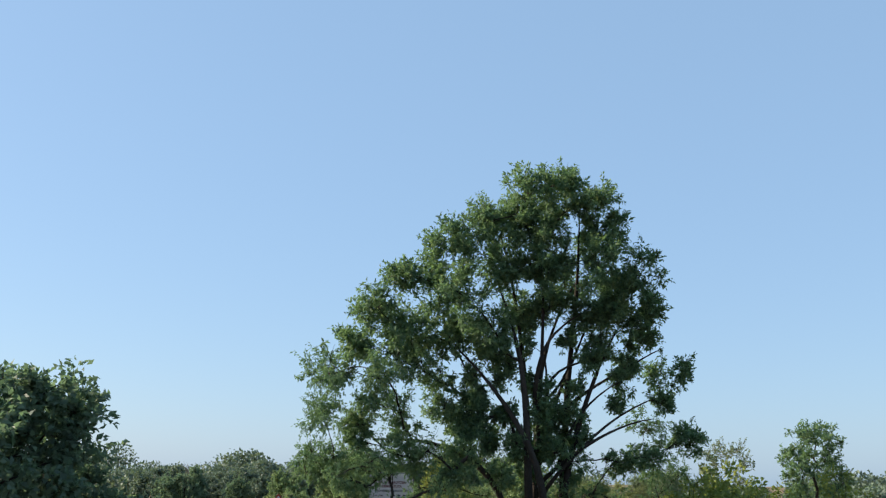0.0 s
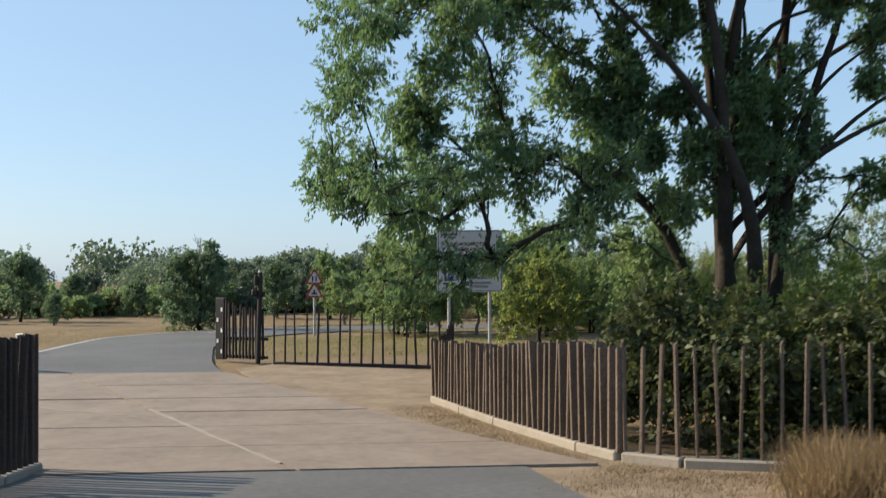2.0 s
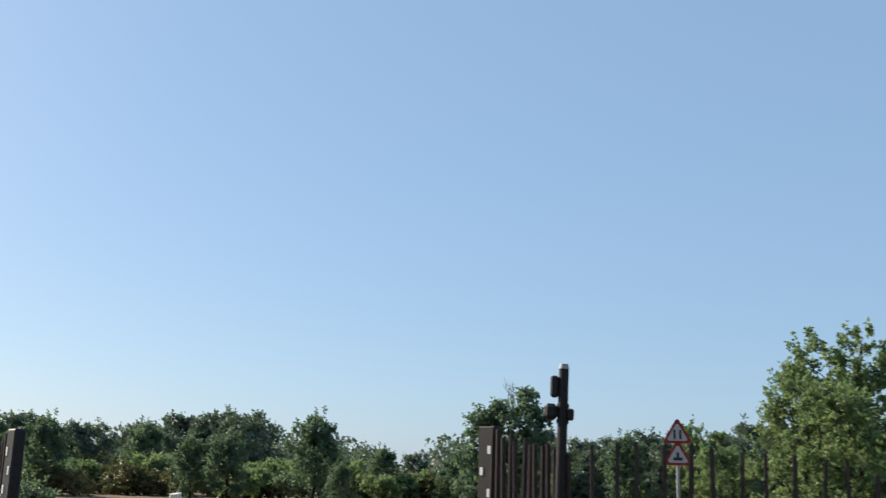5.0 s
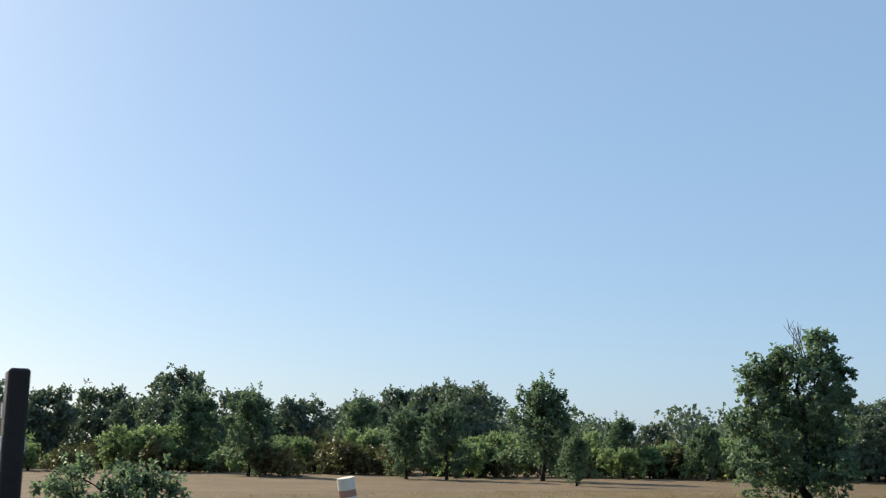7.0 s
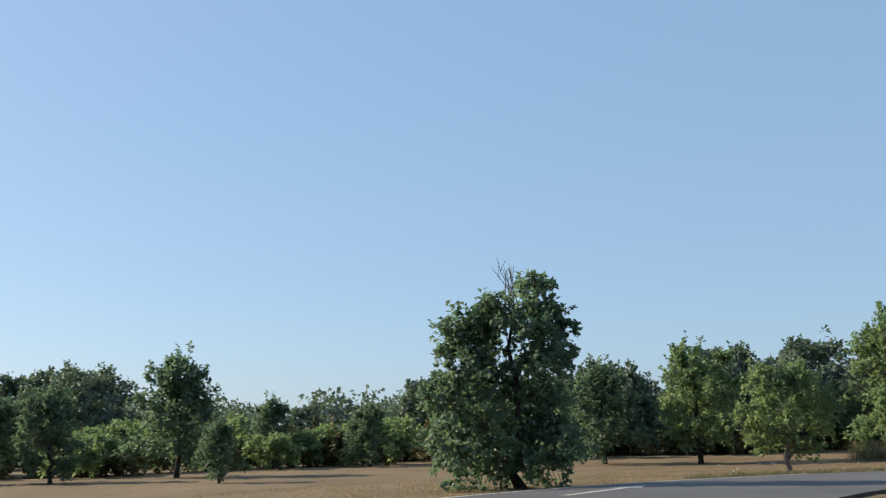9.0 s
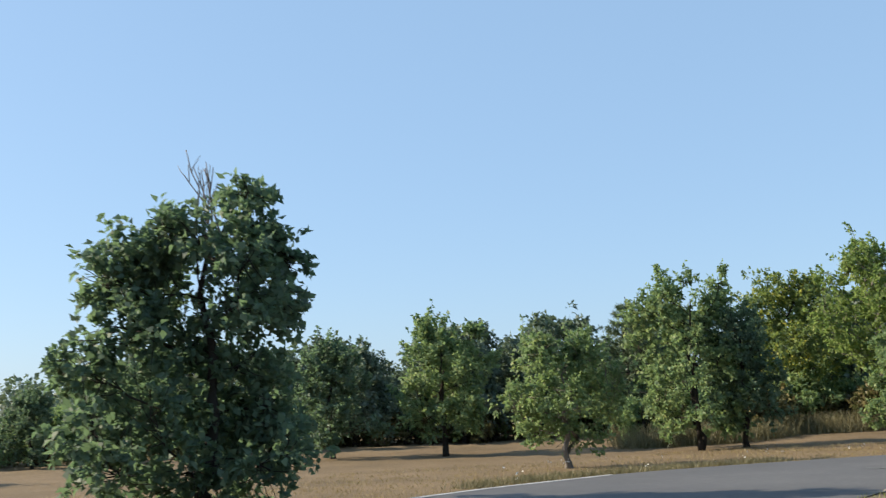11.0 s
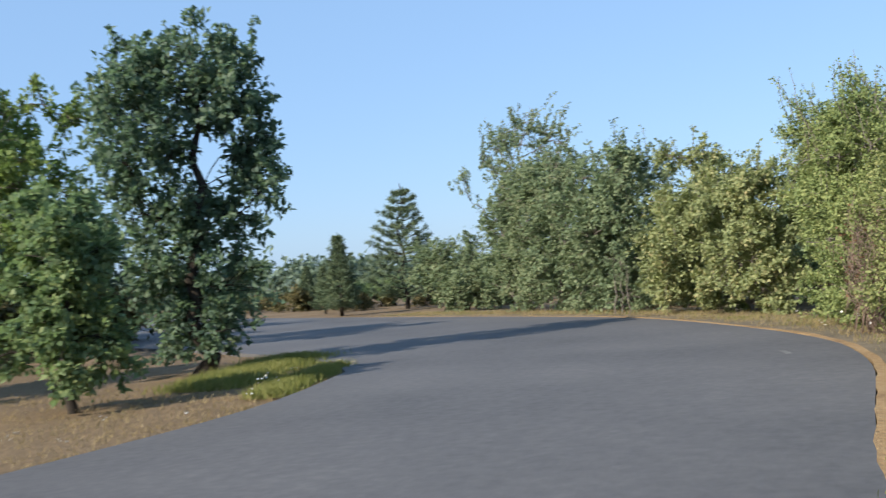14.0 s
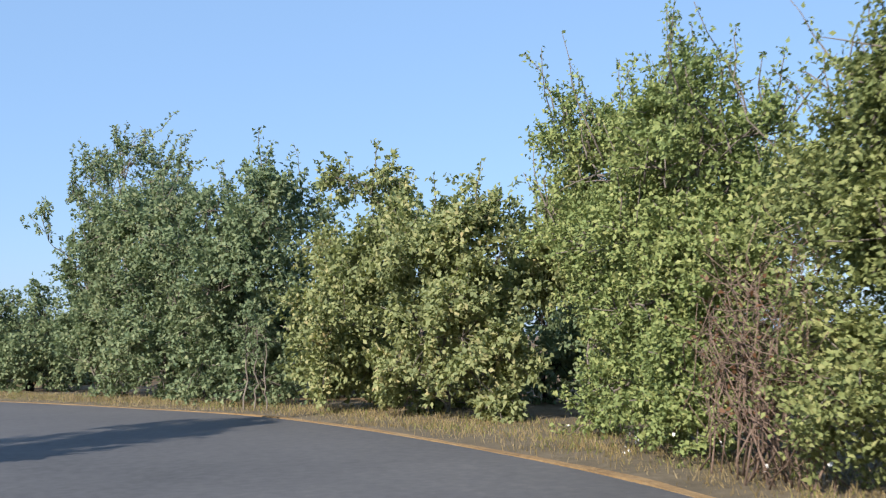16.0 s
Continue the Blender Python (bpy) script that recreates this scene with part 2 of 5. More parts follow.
G_STRAW = leaf_mat("straw", [(0.1, (0.128, 0.104, 0.04)), (0.45, (0.272, 0.208, 0.096)), (0.7, (0.368, 0.288, 0.152)), (0.95, (0.44, 0.368, 0.224))], (0.45, 0.36, 0.18), 0.25)
# green bush leaves with the shade behind the fence painted into their colour
G_SHADEBUSH = leaf_mat("shade_darkened_bush_leaves", [(0.1, (0.03, 0.042, 0.022)), (0.45, (0.055, 0.072, 0.034)), (0.7, (0.085, 0.1, 0.045)), (0.95, (0.14, 0.14, 0.06))], (0.12, 0.16, 0.04), 0.25)
G_BRUSH = leaf_mat("dry_brush", [(0.1, (0.09, 0.09, 0.05)), (0.45, (0.16, 0.15, 0.085)), (0.7, (0.22, 0.2, 0.115)), (0.95, (0.3, 0.26, 0.16))], (0.25, 0.22, 0.1), 0.25)
G_WEEDS = leaf_mat("dry_weeds", [(0.1, (0.09, 0.06, 0.035)), (0.45, (0.17, 0.115, 0.065)), (0.7, (0.25, 0.18, 0.1)), (0.95, (0.34, 0.26, 0.15))], (0.3, 0.2, 0.09), 0.2)
G_GREENGRASS = leaf_mat("green_grass", [(0.1, (0.09, 0.11, 0.03)), (0.45, (0.17, 0.19, 0.05)), (0.7, (0.25, 0.25, 0.08)), (0.95, (0.36, 0.32, 0.13))], (0.3, 0.35, 0.08), 0.3)


# ---- building helpers ----
def mesh_of(name, verts, faces, material, smooth_faces=False):
    me = bpy.data.meshes.new(name)
    me.from_pydata([tuple(v) for v in verts], [], faces)
    me.materials.append(material)
    if smooth_faces:
        me.polygons.foreach_set("use_smooth", np.ones(len(me.polygons), bool))
    me.update()
    return me


def quad_mesh(name, verts, material):
    """Many loose quads: verts is (n, 4, 3)."""
    n = len(verts)
    me = bpy.data.meshes.new(name)
    me.vertices.add(4 * n)
    me.vertices.foreach_set("co", np.ascontiguousarray(verts, np.float32).ravel())
    me.loops.add(4 * n)
    me.loops.foreach_set("vertex_index", np.arange(4 * n, dtype=np.int32))
    me.polygons.add(n)
    me.polygons.foreach_set("loop_start", np.arange(0, 4 * n, 4, dtype=np.int32))
    me.materials.append(material)
    me.update(calc_edges=True)
    me.validate()
    return me


def part(name, data, parent=None, label=""):
    """Links a mesh (or a bmesh with its material) as one object under its thing."""
    ob = new(name, data)
    if parent is not None:
        ob.parent = parent
    return tagged(ob, label) if label else ob


def bm_mesh(name, bm, material, smooth_faces=False):
    me = bpy.data.meshes.new(name)
    bm.to_mesh(me)
    bm.free()
    me.materials.append(material)
    if smooth_faces:
        me.polygons.foreach_set("use_smooth", np.ones(len(me.polygons), bool))
    return me


def box_bm(sx, sy, sz, at=(0, 0, 0), bevel=0.0, turn=None):
    bm = bmesh.new()
    bmesh.ops.create_cube(bm, size=1.0)
    bmesh.ops.scale(bm, vec=(sx, sy, sz), verts=bm.verts)
    if bevel:
        bmesh.ops.bevel(bm, geom=bm.edges[:], offset=bevel, segments=1, affect="EDGES")
    if turn is not None:
        bmesh.ops.rotate(bm, matrix=turn, verts=bm.verts)
    bmesh.ops.translate(bm, vec=at, verts=bm.verts)
    return bm


def tube(points, radii, sides=6):
    """Verts and faces of a tapered tube along points."""
    pts = np.asarray(points, float)
    n = len(pts)
    d = np.gradient(pts, axis=0)
    d /= np.linalg.norm(d, axis=1, keepdims=True) + 1e-9
    ref = np.where(np.abs(d[:, 2:3]) > 0.9, [[1.0, 0, 0]], [[0, 0, 1.0]])
    a = np.cross(d, ref)
    a /= np.linalg.norm(a, axis=1, keepdims=True) + 1e-9
    b = np.cross(d, a)
    ang = np.linspace(0, 2 * math.pi, sides, endpoint=False)
    ring = pts[:, None] + np.asarray(radii)[:, None, None] * (np.cos(ang)[None, :, None] * a[:, None] + np.sin(ang)[None, :, None] * b[:, None])
    verts = ring.reshape(-1, 3)
    faces = []
    for i in range(n - 1):
        for k in range(sides):
            k2 = (k + 1) % sides
            faces.append((i * sides + k, i * sides + k2, (i + 1) * sides + k2, (i + 1) * sides + k))
    faces.append(tuple(range(sides - 1, -1, -1)))
    faces.append(tuple((n - 1) * sides + k for k in range(sides)))
    return verts, faces


def join_tubes(tubes):
    verts, faces, off = [], [], 0
    for v, f in tubes:
        verts.append(v)
        faces += [tuple(i + off for i in q) for q in f]
        off += len(v)
    return np.concatenate(verts), faces


def leaf_quads(rng, centres, length, width, outward, droop=0.35, fold=0.25, face=None, turned=0.9, stray=0.8):
    """Rhombic folded leaves at the centres."""
    n = len(centres)
    d = rng.normal(size=(n, 3)) * stray + outward
    d[:, 2] -= droop * rng.random(n)
    d /= np.linalg.norm(d, axis=1, keepdims=True) + 1e-9
    up = rng.normal(size=(n, 3)) * 0.9 + [0, 0, 0.75]
    if face is not None:
        up = up + face * turned
    s = np.cross(d, up)
    s /= np.linalg.norm(s, axis=1, keepdims=True) + 1e-9
    u = np.cross(s, d)
    ln = (length * (0.65 + 0.7 * rng.random(n)))[:, None]
    w = (width * (0.65 + 0.7 * rng.random(n)))[:, None]
    mid = centres + d * ln * 0.45 + u * w * fold
    q = np.stack([centres, mid + s * w * 0.5, centres + d * ln - u * ln * 0.12, mid - s * w * 0.5], 1)
    return q


def leaf_blades(rng, centres, length, width, outward, droop=0.7):
    """Slender pointed leaves, each folded along its midrib into two halves."""
    n = len(centres)
    d = rng.normal(size=(n, 3)) * 0.55 + outward
    d[:, 2] -= droop * (0.3 + 0.7 * rng.random(n))
    d /= np.linalg.norm(d, axis=1, keepdims=True) + 1e-9
    s = np.cross(d, rng.normal(size=(n, 3)) * 0.8 + [0, 0, 0.9])
    s /= np.linalg.norm(s, axis=1, keepdims=True) + 1e-9
    u = np.cross(s, d)
    ln = (length * (0.7 + 0.6 * rng.random(n)))[:, None]
    w = (width * (0.75 + 0.5 * rng.random(n)))[:, None] * 0.5
    tip = centres + d * ln - u * ln * 0.1
    halves = []
    for k in (-1, 1):
        a = centres + d * ln * 0.28 + s * w * k + u * w * 0.35
        b = centres + d * ln * 0.66 + s * w * k * 0.8 + u * w * 0.25
        halves.append(np.stack([centres, a, b, tip] if k > 0 else [centres, tip, b, a], 1))
    return np.concatenate(halves)


def curve_pts(rng, a, b, n=6, sag=0.12, lift=0.0):
    a, b = np.asarray(a, float), np.asarray(b, float)
    t = np.linspace(0, 1, n)[:, None]
    ln = np.linalg.norm(b - a)
    off = rng.normal(size=3) * sag * ln
    p = a + (b - a) * t + off * (t * (1 - t)) * 2 + np.array([0, 0, lift * ln]) * (t * (1 - t)) * 2
    p[1:-1] += rng.normal(size=(n - 2, 3)) * 0.02 * ln
    return p


def tree_meshes(seed, blobs, leaf, bark, trunk_r, leaves, size, stems=1, tips=14, spray=0.33, bare=0, fork=0.3, stem_top=None, twig_r=0.006, shoots=0, shoot_len=0.7, fine=1.0, fine_from=None, tops=(), flare=0.6, stray=0.8):
    """Trunk and crown meshes round the origin. blobs: rows of x, y, z, radius; a limb goes to each and boughs
    fan out in it, with sprays of leaves at their ends."""
    rng = np.random.default_rng(seed)
    blobs = np.asarray(blobs, float)
    top = blobs[:, 2].max() if stem_top is None else stem_top
    cx, cy = blobs[:, 0].mean(), blobs[:, 1].mean()
    tubes, quads = [], []
    trunks = []
    for k in range(stems):
        a = 2 * math.pi * (k + 0.3) / max(stems, 1)
        r0 = 0.0 if stems == 1 else trunk_r * 0.55
        lean = 0.0 if stems == 1 else top * 0.16
        base = np.array([r0 * math.cos(a), r0 * math.sin(a), -0.15])
        end = np.array([cx * 0.8 + lean * math.cos(a), cy * 0.8 + lean * math.sin(a), top * (0.97 if k == 0 else 0.75 + 0.2 * rng.random())])
        p = curve_pts(rng, base, end, 12, 0.03)
        r = trunk_r * (1.0 if stems == 1 else 0.72) * (1 - np.linspace(0, 1, 12)) ** 0.8 + 0.012
        r[0] *= 1.35
        trunks.append((p, r))
        tubes.append(tube(p, r, 8))
    for x, y, z, k, arch in tops:
        a = math.atan2(y, x)
        base = np.array([flare * math.cos(a) * min(1, math.hypot(x, y)), flare * 0.6 * math.sin(a), -0.15])
        if k < 0.6 and trunks:
            mother_p = trunks[rng.integers(0, min(3, len(trunks)))][0]
            base = mother_p[rng.integers(2, 5)]
        out = np.linspace(0, 1, 13)
        bend = rng.uniform(1.0, 1.4)
        p = base + (np.array([x, y, z]) - base) * np.stack([out ** bend, out ** bend, 1 - (1 - out) ** arch], 1)
        p += np.sin(out * math.pi)[:, None] * rng.normal(size=3) * 0.07 * z * [1, 1, 0.4] + np.sin(out * 9 + k * 9)[:, None] * rng.normal(size=3) * [0.07, 0.07, 0]
        p[0] = base
        r = trunk_r * k * (1 - out) ** 0.75 + 0.014
        r[0] *= 1.3
        trunks.append((p, r))
        tubes.append(tube(p, r, 8))
    per = blobs[:, 3] ** 1.6
    per = per / per.sum()
    reach = np.hypot(blobs[:, 0] - cx * 0.5, blobs[:, 1] - cy * 0.5)
    order = np.argsort(reach)
    mother, load = {}, np.minimum(1.0, blobs[:, 3] ** 1.3)
    for n_, bi in enumerate(order):
        c = blobs[bi, :3]
        best, cost = None, 1e9
        for k, (p, r) in enumerate(trunks):
            drop = p - c
            dist = np.linalg.norm(drop, axis=1) + 1.4 * np.maximum(0, drop[:, 2] + 0.35 * np.hypot(drop[:, 0], drop[:, 1])) + 3.0 * (p[:, 2] < top * fork * 0.5)
            i = int(np.argmin(dist[1:-1])) + 1
            if dist[i] < cost:
                best, cost = ("t", k, i), dist[i]
        for other in order[:n_]:
            if reach[other] < reach[bi] - 0.25 * blobs[bi, 3]:
                dv = c - blobs[other, :3]
                dist = (np.linalg.norm(dv) + 0.8 * max(0.0, -dv[2])) * 1.12
                if dist < cost:
                    best, cost = ("b", int(other), 0), dist
        mother[int(bi)] = best
    for bi in order[::-1]:
        m = mother[int(bi)]
        if m[0] == "b":
            load[m[1]] += load[bi]
    for bi, (x, y, z, rad) in enumerate(blobs):
        c = np.array([x, y, z])
        kind_, k_, i_ = mother[bi]
        start = trunks[k_][0][i_] if kind_ == "t" else blobs[k_, :3]
        lr = max(twig_r * 2.2, trunk_r * 0.115 * math.sqrt(load[bi]))
        limb = curve_pts(rng, start, c, 7, 0.13, 0.08)
        tubes.append(tube(limb, np.linspace(lr, max(twig_r * 1.8, lr * 0.55), 7), 6 if lr > 0.03 else 4))
        count = int(leaves * per[bi])
        if count < 1:
            continue
        small = 1.0 if fine_from is None or bi < fine_from else fine
        count = int(count * (small ** -1.7 if small == 1 else 0.5 * small ** -1.7))
        hang = 0.35 if small < 1 else 0.0
        nt = tips
        dirs = rng.normal(size=(nt, 3))
        dirs /= np.linalg.norm(dirs, axis=1, keepdims=True)
        ends = c + dirs * rad * (0.5 + 0.75 * rng.random((nt, 1)) ** 0.7)
        for e in ends:
            s = limb[rng.integers(3, 7)]
            tw = curve_pts(rng, s, e, 4, 0.12, 0.03)
            tubes.append(tube(tw, np.linspace(max(twig_r * 1.3, min(lr * 0.4, 0.02)), twig_r, 4), 3))
        per_shoot = 11
        ns = max(3, count // per_shoot)
        which = rng.integers(0, nt, ns)
        al = rng.random((ns, 1)) ** 0.6
        out = dirs[which]
        root = c + (ends[which] - c) * (0.25 + 0.75 * al) + rng.normal(size=(ns, 3)) * rad * spray * 0.45
        way = out * 0.8 + rng.normal(size=(ns, 3)) * 0.65 + [0, 0, 0.22 - hang]
        way /= np.linalg.norm(way, axis=1, keepdims=True)
        ln = (max(rad * spray * 1.5, 0.27 if small < 1 else 0.0) * (0.5 + rng.random(ns)))[:, None]
        k = np.repeat(np.arange(ns), per_shoot)
        t = rng.random((len(k), 1)) ** 0.8
        cen = root[k] + way[k] * ln[k] * t + rng.normal(size=(len(k), 3)) * size[0] * 0.3 * small
        if small < 1:
            quads.append(leaf_blades(rng, cen, size[0] * small, size[1] * small, way[k] * 0.8))
        else:
            quads.append(leaf_quads(rng, cen, size[0], size[1], way[k] * 0.9, face=out[k], stray=stray))
    for k in range(bare):
        p, r = trunks[0]
        b = blobs[rng.integers(0, len(blobs))]
        e = b[:3] + np.array([rng.normal() * 0.3, rng.normal() * 0.3, 1]) * b[3] * (1.1 + 0.5 * rng.random())
        tw = curve_pts(rng, b[:3], e, 5, 0.1)
        tubes.append(tube(tw, np.linspace(0.014, 0.004, 5), 3))
    high = np.argsort(blobs[:, 2] + blobs[:, 3])[-max(4, int(len(blobs) * 0.45)):]
    for k in range(shoots):
        b = blobs[high[rng.integers(0, len(high))]]
        away = np.array([b[0] - cx, b[1] - cy, 0])
        away *= 0.6 / (1.0 + np.linalg.norm(away))
        s = b[:3] + rng.normal(size=3) * b[3] * 0.35
        e = s + (rng.normal(size=3) * 0.3 + [0, 0, 1] + away * rng.random()) * (min(b[3], 0.6) * 0.8 + shoot_len * (0.4 + rng.random()))
        tw = curve_pts(rng, s, e, 6, 0.12)
        tubes.append(tube(tw, np.linspace(0.012, 0.004, 6), 3))
        m = int(40 * (0.4 + rng.random()))
        t = (0.25 + 0.75 * rng.random(m)) * 5
        i = np.minimum(t.astype(int), 4)
        cen = tw[i] + (tw[i + 1] - tw[i]) * (t - i)[:, None] + rng.normal(size=(m, 3)) * 0.03
        quads.append(leaf_quads(rng, cen, size[0], size[1], rng.normal(size=(m, 3)) * 0.6 + [0, 0, 0.2]))
    v, f = join_tubes(tubes)
    trunk = mesh_of("trunk", v, f, bark, True)
    crown = quad_mesh("crown", np.concatenate(quads), leaf)
    return trunk, crown


def plant(name, meshes, x, y, label, category="tree", group="", turn=0.0, scale=1.0, z=None):
    """A tree or bush as a thing with a trunk and a crown, standing on the ground."""
    ob = new(name)
    ob.empty_display_size = 0.3
    ob.matrix_world = pose(x, y, gzf(x, y) - 0.02 if z is None else z, 0, 0, turn) @ Matrix.Scale(scale, 4)
    tagged(ob, label, category, group)
    part("trunk", meshes[0], ob)
    part("crown", meshes[1], ob)
    return ob


def ovoid(seed, n, width, height, low, r=(0.5, 0.9), power=0.8, centre=(0, 0)):
    """Clumps of a round, uneven crown of that width from height low to height, with a few leaders on top."""
    rng = np.random.default_rng(seed)
    rows = []
    ph = rng.random(3) * 6.28
    lead = max(2, n // 12)
    for k in range(n - lead):
        u = (k + 0.5) / (n - lead)
        z = low + (height - low) * (0.06 + 0.8 * u)
        a = k * 2.4 + rng.random() * 1.3
        lump = 1 + 0.2 * math.sin(2 * a + ph[0] + 2 * u) + 0.14 * math.sin(3 * a + ph[1] - 4 * u)
        ring = max(0.1, width / 2 * lump * math.sqrt(max(0.05, 1 - ((u - 0.4) / 0.68) ** 2)) ** power - 0.35 * r[0])
        rr = ring * (0.3 + 0.7 * rng.random() ** 0.6)
        rows.append((centre[0] + rr * math.cos(a), centre[1] + rr * math.sin(a), z + rng.normal() * 0.03 * height, r[0] + (r[1] - r[0]) * rng.random() ** 1.4))
    for k in range(lead):
        a, rr = rng.random() * 6.28, width * 0.3 * rng.random() ** 0.5
        rows.append((centre[0] + rr * math.cos(a), centre[1] + rr * math.sin(a), height * (0.87 + 0.12 * rng.random()) - 0.25 * rr, r[0] * rng.uniform(0.55, 0.85)))
    return rows


def ribbon(name, left, right, material, lift, across=10, along=1.0, parent=None, label="", wobble=0.0, seed=0):
    """A strip of surface between two lines of ground points, draped on the ground."""
    rng = np.random.default_rng(seed)
    left, right = np.asarray(left, float), np.asarray(right, float)
    n = max(2, int(max(np.linalg.norm(np.diff(left, axis=0), axis=1).sum(), np.linalg.norm(np.diff(right, axis=0), axis=1).sum()) / along))

    def even(line):
        s = np.r_[0, np.cumsum(np.linalg.norm(np.diff(line, axis=0), axis=1))]
        u = np.linspace(0, s[-1], n + 1)
        out = np.stack([np.interp(u, s, line[:, k]) for k in range(2)], 1)
        k = np.array([0.25, 0.5, 0.25])
        for _ in range(3):
            mid = np.stack([np.convolve(np.pad(out[:, c], 1, mode="edge"), k, "valid") for c in range(2)], 1)
            mid[0], mid[-1] = out[0], out[-1]
            out = mid
        return out

    a, b = even(left), even(right)
    if wobble:
        a = a + rng.normal(size=a.shape) * wobble
        b = b + rng.normal(size=b.shape) * wobble
    t = np.linspace(0, 1, across + 1)[None, :, None]
    p = a[:, None] * (1 - t) + b[:, None] * t
    z = gz(p[..., 0], p[..., 1]) + lift
    v = np.concatenate([p, z[..., None]], -1).reshape(-1, 3)
    w = across + 1
    f = [(i * w + k, i * w + k + 1, (i + 1) * w + k + 1, (i + 1) * w + k) for i in range(n) for k in range(across)]
    for k in (0, across):
        at = len(v)
        v = np.concatenate([v, v[k::w][: n + 1] - [0, 0, 0.12]])
        f += [(i * w + k, (i + 1) * w + k, at + i + 1, at + i) for i in range(n)]
    me = mesh_of(name, v, f, material)
    if me.polygons[0].normal.z < 0:
        me.flip_normals()
    return part(name, me, parent, label)


# ---- ground ----
def axis_steps(lo, hi, step, far):
    inner = list(np.arange(lo, hi + step / 2, step))
    out, d = [], step
    p = hi
    while p < far:
        d *= 1.35
        p += d
        out.append(p)
    low, p, d = [], lo, step
    while p > -far:
        d *= 1.35
        p -= d
        low.append(p)
    return np.array(low[::-1] + inner + out)


gx, gy = axis_steps(-25, 75, 0.6, 4000), axis_steps(-35, 85, 0.6, 4000)
GX, GY = np.meshgrid(gx, gy)
GZ = gz(GX, GY)
rough = np.random.default_rng(5).normal(size=GX.shape) * 0.012
near = (GX > -25) & (GX < 75) & (GY > -35) & (GY < 85)
GZ = np.where(near, GZ + rough, GZ) - 0.03
nx = len(gx)
gfaces = [(j * nx + i, j * nx + i + 1, (j + 1) * nx + i + 1, (j + 1) * nx + i) for j in range(len(gy) - 1) for i in range(nx - 1)]
ground = part("ground", mesh_of("ground", np.stack([GX, GY, GZ], -1).reshape(-1, 3), gfaces, M_GRASS, True))
tagged(ground, "dry straw-coloured mown grass field with bare patches", "ground", kind="structure")

# ---- roads ----
ROAD_L = [(1.2, 25.9), (3.2, 28.5), (5.9, 33.0), (9.2, 39.6), (12.6, 43.4), (16.5, 45.9), (20.0, 47.4), (23.5, 48.3), (26.5, 48.3), (28.3, 47.8), (30.0, 47.35), (32.0, 46.75), (33.6, 46.5), (36.9, 46.5)]
ROAD_R = [(8.85, 22.4), (9.45, 25.4), (10.3, 28.0), (11.6, 32.0), (13.6, 35.6), (16.4, 38.4), (19.2, 40.5), (21.0, 41.3), (22.8, 41.93), (24.9, 42.0), (26.5, 41.74), (28.3, 41.37), (30.6, 40.8), (32.6, 40.24), (34.0, 39.93), (36.1, 39.68), (37.0, 39.68)]
road = ribbon("road", ROAD_L, ROAD_R, M_ASPHALT, 0.03, 12, 0.8)
tagged(road, "worn grey asphalt park road curving past the trees", "road", kind="structure")
CROSS_L = [(36.9, 46.5), (38.3, 46.85), (40.1, 47.9), (42.2, 49.6), (46.5, 53.5), (53.0, 60.5), (62.0, 71.0), (74.0, 86.0)]
CROSS_R = [(37.0, 39.68), (38.6, 39.75), (40.8, 40.2), (44.0, 41.0), (47.2, 42.1), (52.8, 45.9), (59.0, 51.0), (70.0, 60.0), (86.0, 73.0)]
road2 = ribbon("road", CROSS_L, CROSS_R, M_ASPHALT, 0.03, 12, 1.0)
tagged(road2, "worn grey asphalt road running on past the hedges", "road", kind="structure")
publicroad = ribbon("road", [(-40, -42), (-16, -22), (-7.0, -6.0), (-2.0, 4.0), (1.6, 10.1)], [(-27, -50), (-4.0, -27), (3.0, -12.0), (6.0, 1.0), (8.3, 7.9)], M_ASPHALT, 0.03, 12, 1.0)
tagged(publicroad, "dark grey asphalt access road before the gate", "road", kind="structure")

# painted edge lines and the arrow
def offset_line(line, d):
    line = np.asarray(line, float)
    t = np.gradient(line, axis=0)
    t /= np.linalg.norm(t, axis=1, keepdims=True)
    return line + np.stack([t[:, 1], -t[:, 0]], 1) * d


edge_in = offset_line(ROAD_L[:8], 0.1)
edge_line = ribbon("edge_line", edge_in, offset_line(ROAD_L[:8], 0.24), M_PAINT, 0.036, 1, 0.6, wobble=0.012, seed=3)
tagged(edge_line, "worn white painted line along the road edge", "road marking", kind="structure")
KERB_R = [(21.0, 41.28), (22.8, 41.91), (24.9, 41.98), (26.5, 41.72), (28.3, 41.35), (30.6, 40.78), (32.6, 40.22), (34.0, 39.91), (36.1, 39.66), (38.6, 39.73), (40.8, 40.18), (44.0, 40.98), (47.2, 42.08), (52.8, 45.88), (59.0, 50.95)]
edge_strip = ribbon("edge_strip", offset_line(KERB_R[3:], -0.02), offset_line(KERB_R[3:], 0.1), M_LITTER, 0.036, 2, 0.35, wobble=0.012, seed=4)
tagged(edge_strip, "strip of orange-brown dry needles along the asphalt edge", "litter", kind="structure")
verge = ribbon("verge", offset_line(KERB_R, 0.04), offset_line(KERB_R, 3.2), M_VERGE, 0.018, 4, 0.5, wobble=0.04, seed=6)
tagged(verge, "dusty verge of dirt and dead grass below the hedge", "verge", kind="structure")


def flat_poly(name, pts, material, lift):
    v = [(x, y, gzf(x, y) + lift) for x, y in pts]
    return mesh_of(name, v, [tuple(range(len(v)))], material)


